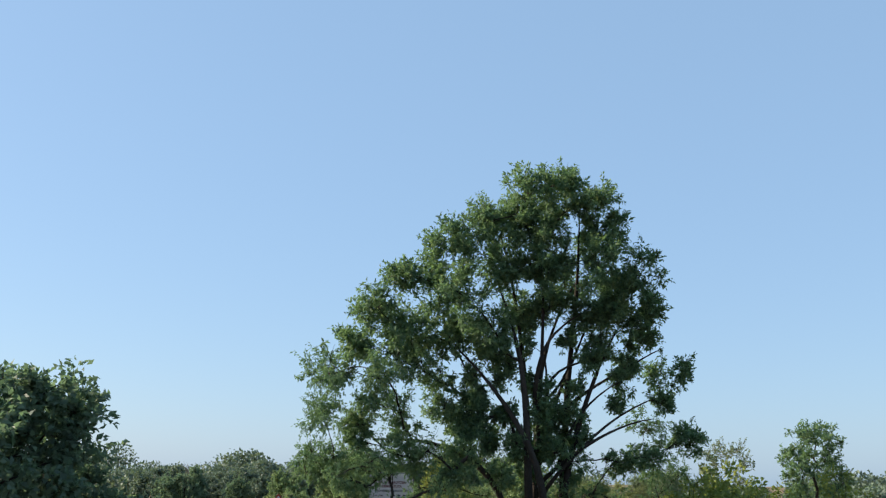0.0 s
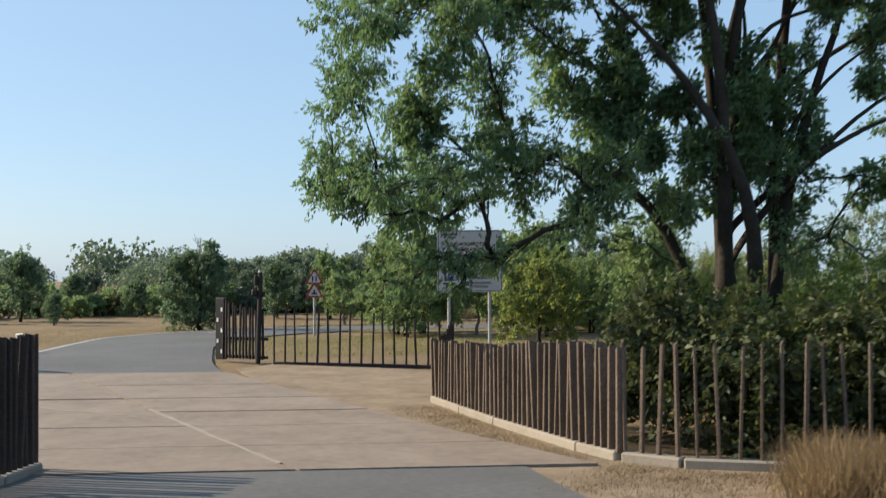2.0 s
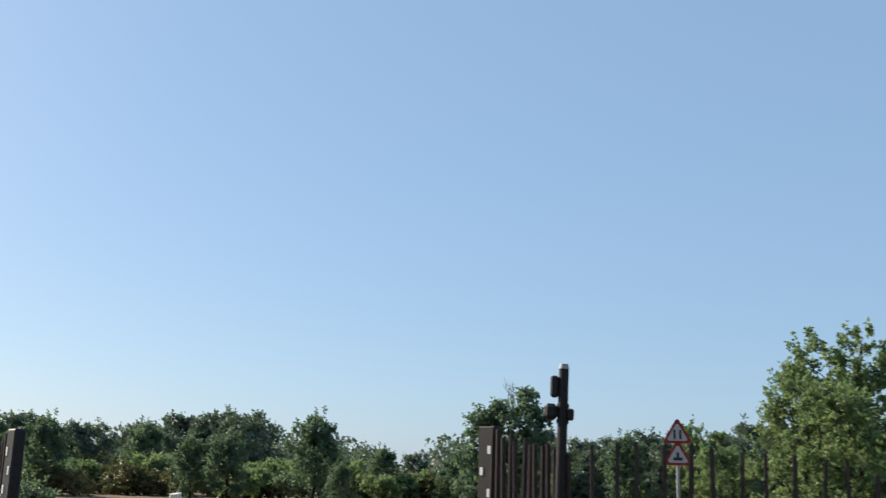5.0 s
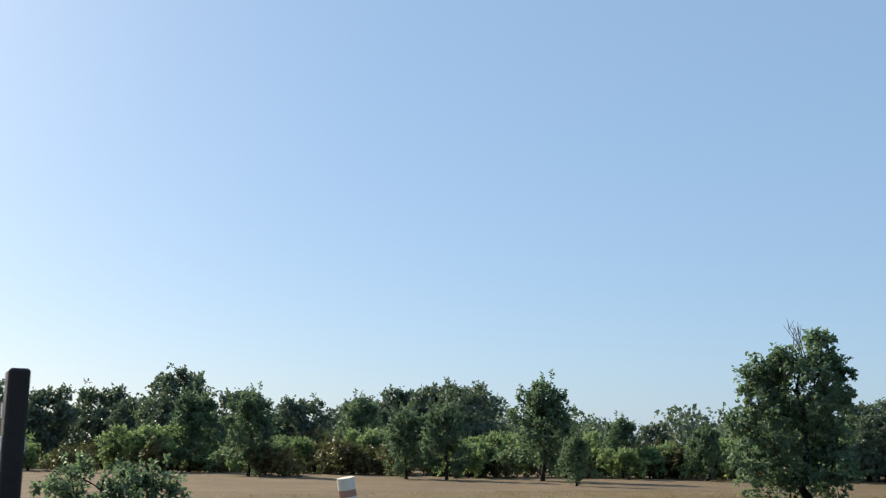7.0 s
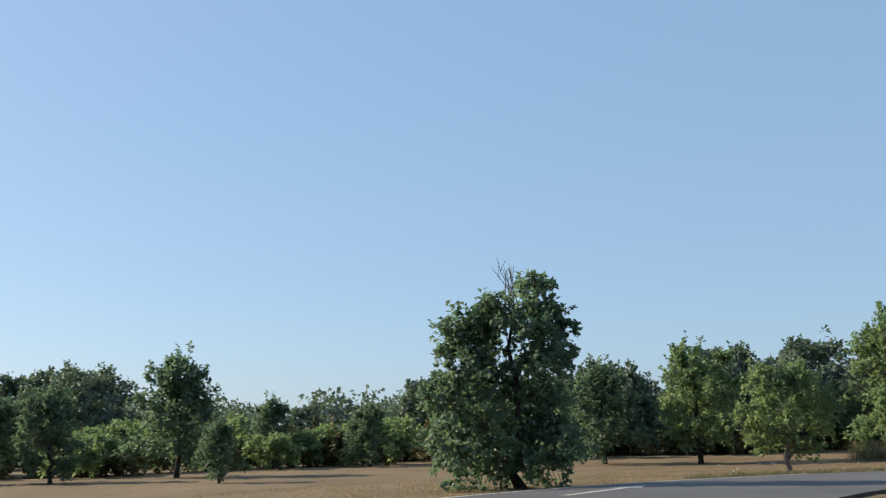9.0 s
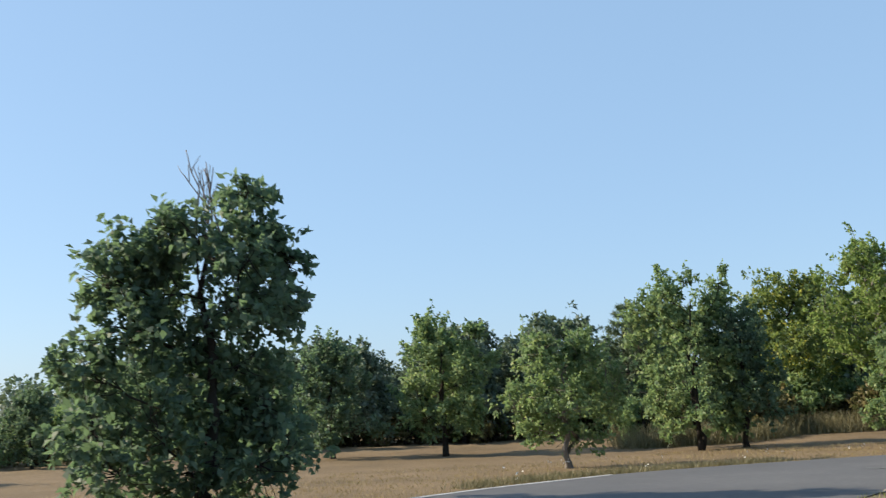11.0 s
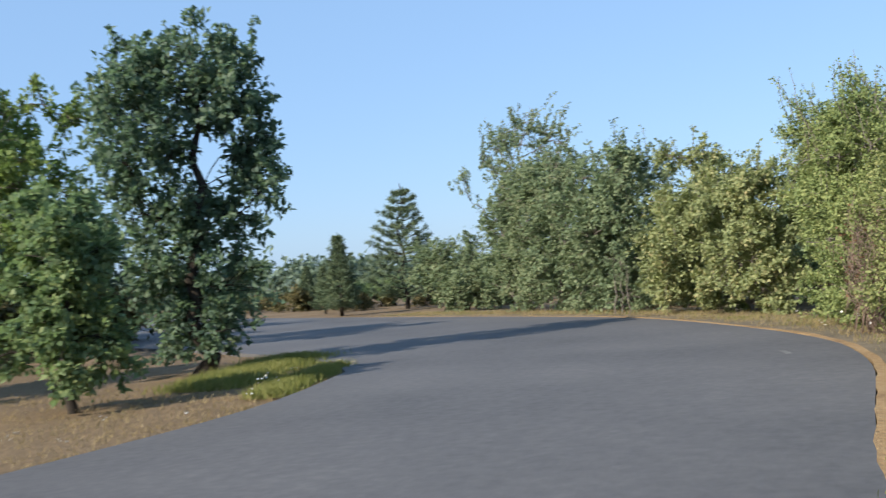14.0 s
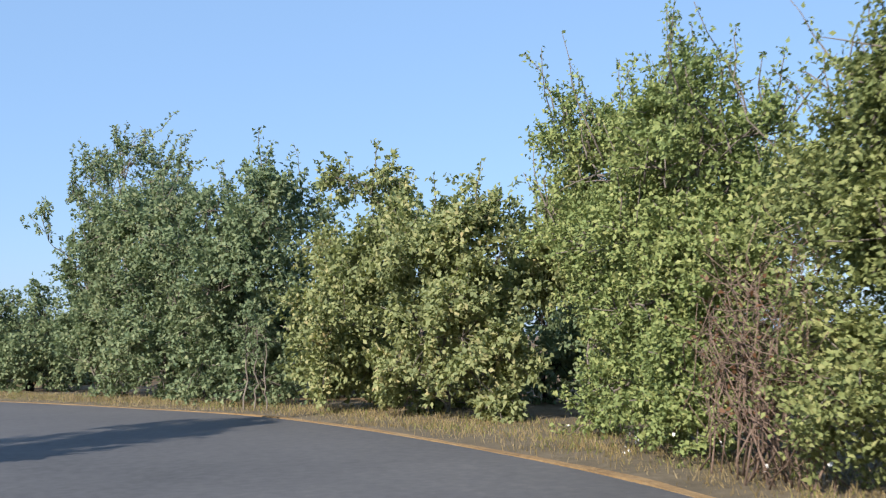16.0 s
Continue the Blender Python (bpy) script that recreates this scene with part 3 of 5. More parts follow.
def arrow(x, y, deg):
    ob = new("road_arrow")
    c, s = math.cos(radians(deg)), math.sin(radians(deg))

    def w(a, b):
        return (x + a * c - b * s, y + a * s + b * c)

    me1 = flat_poly("shaft", [w(-2.2, -0.09), w(0.6, -0.09), w(0.6, 0.09), w(-2.2, 0.09)], M_PAINT, 0.037)
    me2 = flat_poly("arrow_head", [w(0.6, -0.3), w(1.7, 0.0), w(0.6, 0.3)], M_PAINT, 0.037)
    part("shaft", me1, ob)
    part("arrow_head", me2, ob)
    return tagged(ob, "worn white arrow painted on the asphalt", "road marking")


arrow(16.2, 43.8, 42)
dash = part("road_dash", flat_poly("road_dash", [(25.98, 44.72), (26.05, 44.40), (26.2, 44.43), (26.13, 44.75)], M_PAINTWORN, 0.036))
tagged(dash, "short worn white dash painted on the asphalt", "road marking", group="white dashes on the road")
dash2 = part("road_dash", flat_poly("road_dash", [(35.3, 40.52), (35.8, 40.52), (35.8, 40.6), (35.3, 40.6)], M_PAINTWORN, 0.036))
tagged(dash2, "short worn white dash painted on the asphalt", "road marking", group="white dashes on the road")

# dirt shoulder between slabs and fence
dirt = ribbon("dirt_shoulder", [(5.0, -3.0), (6.9, 4.5), (8.3, 7.6), (8.7, 12.5), (8.8, 19.0), (9.6, 23.6)], [(17.0, -4.0), (13.0, 2.0), (10.0, 7.3), (11.4, 14.6), (14.6, 20.4), (11.0, 24.4)], M_DIRT, 0.008, 8, 0.8)
tagged(dirt, "bare sandy dirt with dry grass beside the slabs", "ground", kind="structure")


# ---- timber fences ----
def picket_mesh(seed, material=M_WOOD):
    """A sawn timber picket one metre high with a slanted worn top."""
    rng = np.random.default_rng(seed)
    w, d = 0.074, 0.112
    bm = bmesh.new()
    bmesh.ops.create_cube(bm, size=1.0)
    bmesh.ops.scale(bm, vec=(w, d, 1.0), verts=bm.verts)
    bmesh.ops.translate(bm, vec=(0, 0, 0.5), verts=bm.verts)
    bmesh.ops.bevel(bm, geom=[e for e in bm.edges if abs(e.verts[0].co.z - e.verts[1].co.z) > 0.5], offset=0.012, segments=1, affect="EDGES")
    for v in bm.verts:
        if v.co.z > 0.5:
            v.co.z += v.co.x * rng.uniform(-0.6, 0.6) + v.co.y * rng.uniform(-0.3, 0.3)
            v.co.x *= 0.9
            v.co.y *= 0.9
    return bm_mesh("picket", bm, material)


PICKETS = [picket_mesh(k) for k in range(5)]
GATE_BARS = [picket_mesh(k, M_GATEWOOD) for k in range(5)]


def fence(points, spacing, heights, label, kerb=True, thick=1.0, seed=0, bars=PICKETS, deep=None):
    """A fence of free-standing timber pickets on a low concrete kerb."""
    rng = np.random.default_rng(seed)
    ob = new("picket_fence")
    tagged(ob, label, "fence")
    pts = np.asarray(points, float)
    s = np.r_[0, np.cumsum(np.linalg.norm(np.diff(pts, axis=0), axis=1))]
    n = int(s[-1] / spacing)
    kh = 0.14 if kerb else 0.08
    for k in range(n + 1):
        u = min(s[-1], k * spacing + rng.normal() * 0.012)
        x, y = np.interp(u, s, pts[:, 0]), np.interp(u, s, pts[:, 1])
        h = np.interp(u, s, heights) + rng.normal() * 0.028
        i = min(np.searchsorted(s, u, side="right") - 1, len(pts) - 2)
        d = pts[i + 1] - pts[i]
        ang = math.degrees(math.atan2(d[1], d[0]))
        p = part("picket", bars[k % 5], ob)
        p.matrix_world = pose(x, y, gzf(x, y) + kh - 0.03, rng.normal() * 1.1, rng.normal() * 1.3, ang + rng.normal() * 6) @ Matrix.Diagonal((thick + rng.normal() * 0.07, deep or thick, h - kh, 1))
    for i in range(len(pts) - 1):
        a, b = pts[i], pts[i + 1]
        ln = np.linalg.norm(b - a)
        m = max(1, int(ln / 1.6))
        for j in range(m):
            p0, p1 = a + (b - a) * j / m, a + (b - a) * (j + 1) / m
            c = (p0 + p1) / 2
            seg = np.linalg.norm(p1 - p0)
            slope = math.atan2(gzf(*p1) - gzf(*p0), seg)
            k = part("kerb_stone" if kerb else "sill", bm_mesh("kerb_stone", box_bm(seg - 0.006, 0.26 if kerb else 0.14, kh + 0.25, (0, 0, (kh - 0.25) / 2), 0.02), M_KERB if kerb else M_GATEWOOD), ob)
            k.matrix_world = pose(c[0], c[1], gzf(*c), 0, -math.degrees(slope), math.degrees(math.atan2(*(b - a)[::-1])))
    return ob


fence([(10.78, 14.4), (10.08, 10.9), (9.6, 7.9), (9.52, 6.9)], 0.195, [1.3, 1.44, 1.64, 1.66], "weathered brown timber picket fence on a concrete kerb", thick=0.82, deep=1.45, seed=11)
fence([(9.53, 6.84), (9.85, 6.0), (10.8, 5.0), (13.3, 2.4), (17.0, -1.5)], 0.27, [1.66, 1.68, 1.7, 1.7, 1.7], "weathered brown timber picket fence in front of bushes", thick=0.66, seed=12)
fence([(11.0, 24.4), (12.0, 23.6), (13.4, 22.4), (15.0, 20.9)], 0.33, [1.72, 1.66, 1.5, 1.28], "thin dark timber picket fence beside the gate", kerb=False, thick=0.62, seed=13, bars=GATE_BARS)
fence([(15.0, 20.9), (11.0, 14.6)], 0.33, [1.28, 1.28], "dark timber picket fence returning to the kerbed fence", kerb=False, thick=0.62, seed=14, bars=GATE_BARS)
fence([(2.25, 10.25), (1.7, 9.4), (0.6, 8.5), (-1.3, 7.3)], 0.15, [1.86, 1.84, 1.8, 1.8], "dark close-set timber picket fence ending at the slabs", seed=15, bars=GATE_BARS)


# ---- gate ----
def gate_leaf(x, y, deg, length, h0, h1, label, seed):
    """An open gate leaf: dark end post with reflectors, rails and upright timber bars."""
    rng = np.random.default_rng(seed)
    ob = new("gate_leaf")
    ob.matrix_world = pose(x, y, gzf(x, y), 0, 0, deg)
    tagged(ob, label, "gate")
    post = part("end_post", bm_mesh("end_post", box_bm(0.34, 0.16, h0, (0, 0, h0 / 2 + 0.06), 0.02), M_DARK), ob, "dark steel end post")
    for k in range(5):
        for yy in (-0.084, 0.084):
            part("reflector", bm_mesh("reflector", box_bm(0.07, 0.012, 0.12, (0.11 * (-1) ** k * 0.7, yy, 0.3 + k * (h0 - 0.4) / 4.6), 0.003), M_REFLECT), post)
    for zz in (0.16, 0.7):
        part("rail", bm_mesh("rail", box_bm(length, 0.06, 0.09, (length / 2, 0, zz), 0.008), M_DARK), ob)
    n = int(length / 0.125)
    for k in range(1, n):
        u = k / n
        h = h0 + (h1 - h0) * u + rng.normal() * 0.03
        p = part("bar", GATE_BARS[k % 5], ob)
        p.matrix_local = pose(length * u, -0.07, 0.1, 0, rng.normal() * 0.8, rng.normal() * 5) @ Matrix.Diagonal((0.7, 0.7, h - 0.1, 1))
    return ob


gate_leaf(10.0, 26.15, -58, 1.75, 1.85, 1.45, "open gate leaf of dark timber bars with white reflectors", 21)
gate_leaf(3.2, 26.5, 118, 2.4, 1.6, 1.4, "open gate leaf of dark timber bars beside the road", 22)


def gate_pole(x, y):
    ob = new("gate_pole")
    ob.matrix_world = pose(x, y, gzf(x, y), 0, 1.6, -20)
    tagged(ob, "slim dark steel gate pole carrying two small boxes", "pole")

    def cyl(name, r0, r1, z0, z1, material, at=(0, 0), seg=14):
        bm = bmesh.new()
        bmesh.ops.create_cone(bm, cap_ends=True, segments=seg, radius1=r0, radius2=r1, depth=z1 - z0)
        bmesh.ops.translate(bm, vec=(at[0], at[1], (z0 + z1) / 2), verts=bm.verts)
        return part(name, bm_mesh(name, bm, material), ob)

    cyl("post", 0.075, 0.07, 0.0, 2.7, M_DARK)
    cyl("cap", 0.078, 0.06, 2.69, 2.76, M_STEEL)
    cyl("collar", 0.088, 0.088, 1.93, 1.99, M_DARK)
    cyl("collar", 0.088, 0.088, 2.14, 2.2, M_DARK)
    part("box", bm_mesh("box", box_bm(0.11, 0.15, 0.3, (-0.125, 0, 2.44), 0.025), M_DARK), ob)
    part("lamp_box", bm_mesh("lamp_box", box_bm(0.19, 0.2, 0.22, (-0.165, 0, 2.09), 0.05), M_DARK), ob)
    part("bracket", bm_mesh("bracket", box_bm(0.09, 0.12, 0.16, (0.11, 0, 2.06), 0.02), M_DARK), ob)
    return ob


gate_pole(10.66, 24.78)


def bollard(x, y, lean):
    """A leaning roadside marker post with faded bands."""
    ob = new("marker_post")
    ob.matrix_world = pose(x, y, gzf(x, y) - 0.02, 3, -lean, 20) @ Matrix.Diagonal((1, 1, 0.8, 1))
    tagged(ob, "faded orange and cream marker post leaning at the road edge", "marker post")
    for z0, z1, r, m, nm in ((0.0, 0.2, 0.15, M_OCHRE, "band"), (0.2, 0.32, 0.125, M_CREAM, "band"), (0.32, 0.45, 0.122, M_OCHRE, "band"), (0.45, 0.56, 0.12, M_CREAM, "band"), (0.56, 0.67, 0.118, M_OCHRE, "band"), (0.67, 0.86, 0.116, M_CREAM, "cap")):
        bm = bmesh.new()
        bmesh.ops.create_cone(bm, cap_ends=True, segments=18, radius1=r, radius2=r * 0.985, depth=z1 - z0)
        bmesh.ops.translate(bm, vec=(0, 0, (z0 + z1) / 2), verts=bm.verts)
        part(nm, bm_mesh(nm, bm, m, False), ob)
    return ob


bollard(5.22, 32.3, 10)


# ---- signs ----
def text_mesh(txt, height, material, name="lettering"):
    cu = bpy.data.curves.new(name, "FONT")
    cu.body = txt
    cu.size = height
    cu.align_x = "CENTER"
    cu.align_y = "CENTER"
    cu.extrude = 0.002
    cu.offset = height * 0.028
    ob = bpy.data.objects.new(name, cu)
    scene.collection.objects.link(ob)
    bpy.context.view_layer.update()
    me = bpy.data.meshes.new_from_object(ob.evaluated_get(bpy.context.evaluated_depsgraph_get()))
    bpy.data.objects.remove(ob)
    me.materials.clear()
    me.materials.append(material)
    return me


def panel_bm(w, h, t, at, r=0.06):
    bm = bmesh.new()
    bmesh.ops.create_cube(bm, size=1.0)
    bmesh.ops.scale(bm, vec=(w, t, h), verts=bm.verts)
    bmesh.ops.bevel(bm, geom=[e for e in bm.edges if abs(e.verts[0].co.y - e.verts[1].co.y) > t / 2], offset=r, segments=4, affect="EDGES")
    bmesh.ops.translate(bm, vec=at, verts=bm.verts)
    return bm


def park_sign(x, y, deg, low, w=2.25, h1=1.33, h2=0.78):
    ob = new("park_sign")
    ob.matrix_world = pose(x, y, gzf(x, y), 0, 0, deg)
    tagged(ob, "large white two-panel notice board on two steel posts", "sign")
    for px in (-w / 2 + 0.4, w / 2 - 0.45):
        bm = bmesh.new()
        bmesh.ops.create_cone(bm, cap_ends=True, segments=12, radius1=0.055, radius2=0.055, depth=low + h1 + h2)
        bmesh.ops.translate(bm, vec=(px, 0.07, (low + h1 + h2) / 2 - 0.05), verts=bm.verts)
        part("post", bm_mesh("post", bm, M_STEEL), ob)
    lowp = part("lower_panel", bm_mesh("lower_panel", panel_bm(w, h2, 0.04, (0, 0, low + h2 / 2)), M_SIGN), ob, "white parking panel")
    top = part("upper_panel", bm_mesh("upper_panel", panel_bm(w, h1, 0.04, (0, 0, low + h2 + 0.03 + h1 / 2)), M_SIGN), ob, "white notice panel")
    for pan, z0, h in ((lowp, low, h2), (top, low + h2 + 0.03, h1)):
        for sx, sz, ax, az in ((w - 0.1, 0.02, 0, z0 + 0.04), (w - 0.1, 0.02, 0, z0 + h - 0.04), (0.02, h - 0.1, -w / 2 + 0.04, z0 + h / 2), (0.02, h - 0.1, w / 2 - 0.04, z0 + h / 2)):
            part("border", bm_mesh("border", box_bm(sx, 0.006, sz, (ax, -0.022, az)), M_BORDER), pan)

    def bar(pan, material, cx, cz, bw, bh):
        part("print_bar", bm_mesh("print_bar", box_bm(bw, 0.006, bh, (cx, -0.022, cz)), material), pan)

    def words(pan, txt, size, material, cx, cz, stretch=1.0):
        pieces = [text_mesh(w_, size, material) for w_ in txt.split(" ")]
        spans = [(min(v.co.x for v in me.vertices), max(v.co.x for v in me.vertices)) for me in pieces]
        gap = size * 0.38
        at_x = cx - stretch * (sum(b - a for a, b in spans) + gap * (len(pieces) - 1)) / 2
        for me, (a, b) in zip(pieces, spans):
            p = part("lettering", me, pan)
            p.matrix_local = pose(at_x - a * stretch, -0.031, cz, 90) @ Matrix.Diagonal((stretch, 1, 1, 1))
            at_x += (b - a + gap) * stretch

    zt = low + h2 + 0.03
    words(top, "GAUA IGAROTZEA", 0.16, M_INKRED, 0.02, zt + 0.84)
    words(top, "DEBEKATUTA", 0.16, M_INKRED, 0.02, zt + 0.65)
    words(top, "PROHIBIDO PERNOCTAR", 0.145, M_INKGREY, 0.02, zt + 0.43)
    words(top, "22:00 - 8:00", 0.1, M_INKGREY, -0.68, zt + 0.2)
    for k in range(4):
        bar(top, M_INK, 0.12 + 0.26 * k, zt + 0.2, 0.15, 0.055)
        bar(top, M_INK, 0.10 + 0.26 * k, zt + 0.245, 0.09, 0.035)
    bar(top, M_INKGREY, -0.7, zt + 1.18, 0.55, 0.07)
    bar(top, M_INKGREY, -0.62, zt + 1.08, 0.3, 0.05)
    part("parking_symbol", bm_mesh("parking_symbol", box_bm(0.32, 0.008, 0.34, (-0.72, -0.024, low + 0.55), 0.002), M_BLUE), lowp, "blue parking symbol")
    words(lowp, "P", 0.36, M_SIGN, -0.72, low + 0.55)
    words(lowp, "SOILIK BAIMENDUTAKO", 0.115, M_INK, 0.33, low + 0.62, 0.95)
    words(lowp, "APARKALEKUAN", 0.115, M_INK, 0.33, low + 0.49, 0.95)
    words(lowp, "SOLO EN PARKING", 0.1, M_INKGREY, 0.3, low + 0.31)
    words(lowp, "AUTORIZADO", 0.1, M_INKGREY, 0.3, low + 0.18)
    bar(lowp, M_INK, -0.83, low + 0.29, 0.18, 0.06)
    bar(lowp, M_INK, -0.58, low + 0.29, 0.18, 0.06)
    words(lowp, "8:00 - 22:00", 0.1, M_INKGREY, -0.7, low + 0.13)
    return ob


park_sign(18.8, 26.1, -30, 2.05)


def triangle_mesh(name, side, t, material, y0):
    h = side * math.sqrt(3) / 2
    r = 0.08 * side
    pts = []
    for k in range(3):
        a = math.pi / 2 + k * 2 * math.pi / 3
        c = np.array([math.cos(a), math.sin(a)]) * (h * 2 / 3 - 2 * r)
        for j in range(5):
            b = a - math.pi / 3 + j * math.pi / 6
            pts.append(c + r * np.array([math.cos(b), math.sin(b)]))
    bm = bmesh.new()
    front = [bm.verts.new((p[0], y0, p[1])) for p in pts]
    back = [bm.verts.new((p[0], y0 + t, p[1])) for p in pts]
    bm.faces.new(front)
    bm.faces.new(back[::-1])
    n = len(pts)
    for k in range(n):
        bm.faces.new((front[(k + 1) % n], front[k], back[k], back[(k + 1) % n]))
    bmesh.ops.recalc_face_normals(bm, faces=bm.faces)
    return bm_mesh(name, bm, material)


def warning_signs(x, y, deg, zs, side):
    ob = new("warning_signs")
    ob.matrix_world = pose(x, y, gzf(x, y), 0, 0, deg)
    tagged(ob, "two red-bordered warning triangles on one steel post", "sign")
    bm = bmesh.new()
    bmesh.ops.create_cone(bm, cap_ends=True, segments=12, radius1=0.05, radius2=0.05, depth=zs[0] + 0.2)
    bmesh.ops.translate(bm, vec=(0, 0.06, (zs[0] + 0.2) / 2 - 0.02), verts=bm.verts)
    part("post", bm_mesh("post", bm, M_STEEL), ob)
    for n, z in enumerate(zs):
        red = part("triangle", triangle_mesh("triangle", side, 0.03, M_RED, 0.0), ob)
        red.matrix_local = pose(0, 0, z)
        part("face", triangle_mesh("face", side * 0.7, 0.004, M_SIGN, -0.006), red)
        if n == 0:
            for dx in (-0.085, 0.085):
                part("symbol", bm_mesh("symbol", box_bm(0.07 * side, 0.006, 0.3 * side, (dx * side * 1.1, -0.012, 0.0), 0.002), M_INK), red)
        else:
            part("symbol", bm_mesh("symbol", box_bm(0.3 * side, 0.006, 0.1 * side, (0, -0.012, -0.08 * side), 0.002), M_INK), red)
            part("symbol", bm_mesh("symbol", box_bm(0.09 * side, 0.006, 0.18 * side, (0.0, -0.012, 0.04 * side), 0.002), M_INK), red)
    return ob


warning_signs(17.85, 37.5, -22, (2.48, 1.9), 0.82)


# ---- trees ----
# the great ash by the gate; its boughs are set out across the line of approach
AX = (math.cos(radians(-22)), math.sin(radians(-22)))
AY = (-AX[1], AX[0])


def across(rows, seed, ax=AX, ay=AY, depth=0.8, dup=2, squeeze=0.94):
    rng = np.random.default_rng(seed)
    out = []
    for a, z, r in rows:
        a = a * squeeze
        for k in range(dup):
            b = rng.normal() * depth * r + (k - (dup - 1) / 2) * r * 1.1
            aa = a + rng.normal() * 0.12 * r
            out.append((aa * ax[0] + b * ay[0], aa * ax[1] + b * ay[1], z + rng.normal() * 0.1 * r, r * rng.uniform(0.85, 1.1)))
    return out


ASH_TOP = [(1.2, 15.8, 1.0), (-0.3, 15.4, 1.0), (1.9, 15.0, 1.0), (-2.1, 14.3, 1.0), (0.4, 13.9, 1.3), (2.7, 13.6, 0.94), (-3.5, 13.2, 0.98), (-1.5, 12.5, 1.3), (2.1, 12.4, 1.3), (3.8, 12.1, 0.94),
           (-5.2, 11.9, 0.85), (-3.5, 11.0, 1.25), (-6.7, 10.3, 0.9), (-0.1, 10.8, 0.9), (2.8, 10.7, 1.1), (4.7, 11.0, 0.7), (-5.2, 9.5, 1.1), (-7.4, 8.9, 0.76), (-2.2, 9.7, 0.95), (4.4, 9.7, 0.6), (0.4, 12.2, 0.9), (0.9, 11.2, 0.7), (3.3, 11.6, 0.8), (-0.8, 14.4, 0.8)]
ASH_LOW = [(-8.5, 7.7, 0.82), (-6.8, 7.7, 0.88), (-4.7, 8.2, 0.7), (-1.4, 8.4, 0.5), (-8.6, 6.2, 0.81), (-7.1, 6.1, 0.88), (-5.5, 6.5, 0.76), (3.8, 8.3, 0.66), (5.4, 8.2, 0.62), (-8.5, 4.5, 0.8),
           (-7.0, 4.5, 0.85), (-5.3, 4.7, 0.8), (-3.5, 4.9, 0.6), (3.0, 6.9, 0.42), (5.1, 7.1, 0.46), (5.8, 5.6, 0.75), (4.1, 4.8, 0.6), (-1.9, 4.2, 0.55), (3.0, 4.6, 0.5)]
ASH_MID = [(-4.0, 6.6, 0.6), (-2.6, 7.0, 0.5), (-3.0, 6.0, 0.5), (-1.6, 6.4, 0.42), (-0.8, 5.5, 0.42), (-2.8, 7.9, 0.4), (-0.6, 7.6, 0.36), (0.4, 6.6, 0.34), (1.4, 7.6, 0.34), (2.2, 8.8, 0.45), (1.0, 9.4, 0.45), (0.2, 5.0, 0.42), (1.7, 5.6, 0.36), (-3.6, 9.4, 0.75), (-0.5, 4.2, 0.3), (-1.0, 4.9, 0.34), (-2.2, 5.3, 0.4), (-1.7, 6.4, 0.36)]
ASH_STEMS = [(-1.3, 13.6, 0.78), (1.7, 14.5, 0.8), (0.4, 14.0, 0.5), (-3.6, 8.9, 1.0), (1.9, 12.2, 0.8), (-1.5, 11.6, 0.9), (3.6, 10.2, 0.8), (-6.2, 5.4, 0.75), (1.3, 10.4, 0.5), (2.4, 10.6, 0.5), (4.8, 9.2, 0.42), (5.5, 7.4, 0.4), (0.2, 9.2, 0.4), (2.9, 7.8, 0.4), (4.4, 6.4, 0.4), (1.9, 9.0, 0.35), (3.4, 8.8, 0.35)]
BOUGH = [(-9.8, -1.2, 3.9, 0.36), (-8.5, -0.8, 4.2, 0.4), (-10.0, 0.2, 4.6, 0.45), (-9.0, 0.6, 4.5, 0.42), (-7.5, -0.2, 4.5, 0.5), (-6.8, 0.8, 4.8, 0.6), (-5.5, 0.0, 4.8, 0.6),
         (-9.8, 1.0, 4.0, 0.2), (-9.3, 1.1, 3.95, 0.3), (-8.9, 1.0, 3.85, 0.26), (-8.6, 1.1, 4.1, 0.32), (-8.5, 0.9, 3.65, 0.22), (-8.1, 0.8, 3.75, 0.28),
         (-7.7, 0.8, 4.1, 0.34), (-7.8, 0.3, 3.5, 0.2), (-7.4, 0.3, 3.8, 0.3), (-7.1, 0.1, 4.0, 0.34)]
HANG = [(-8.6, 0.7, 2.72, 0.14), (-8.4, 0.6, 2.72, 0.16), (-8.2, 0.5, 2.57, 0.14), (-8.1, 0.4, 2.77, 0.14), (-8.0, 0.2, 3.02, 0.14), (-7.8, 0.1, 3.17, 0.16), (-7.7, 0.0, 3.15, 0.18),
        (-7.6, -0.2, 2.92, 0.15), (-7.4, -0.3, 3.07, 0.16), (-7.5, -0.4, 2.72, 0.17), (-7.6, -0.2, 2.57, 0.12), (-7.4, -0.2, 3.2, 0.2), (-6.9, -0.5, 3.12, 0.2), (-6.8, -0.2, 3.2, 0.22),
        (-6.6, 0.0, 3.02, 0.18), (4.9, -0.7, 6.4, 0.7), (5.2, -0.7, 4.6, 0.7), (5.7, -0.4, 3.4, 0.5), (-5.0, 1.4, 3.7, 0.3), (-3.5, 1.5, 3.9, 0.4), (-5.5, -1.0, 3.8, 0.35)]
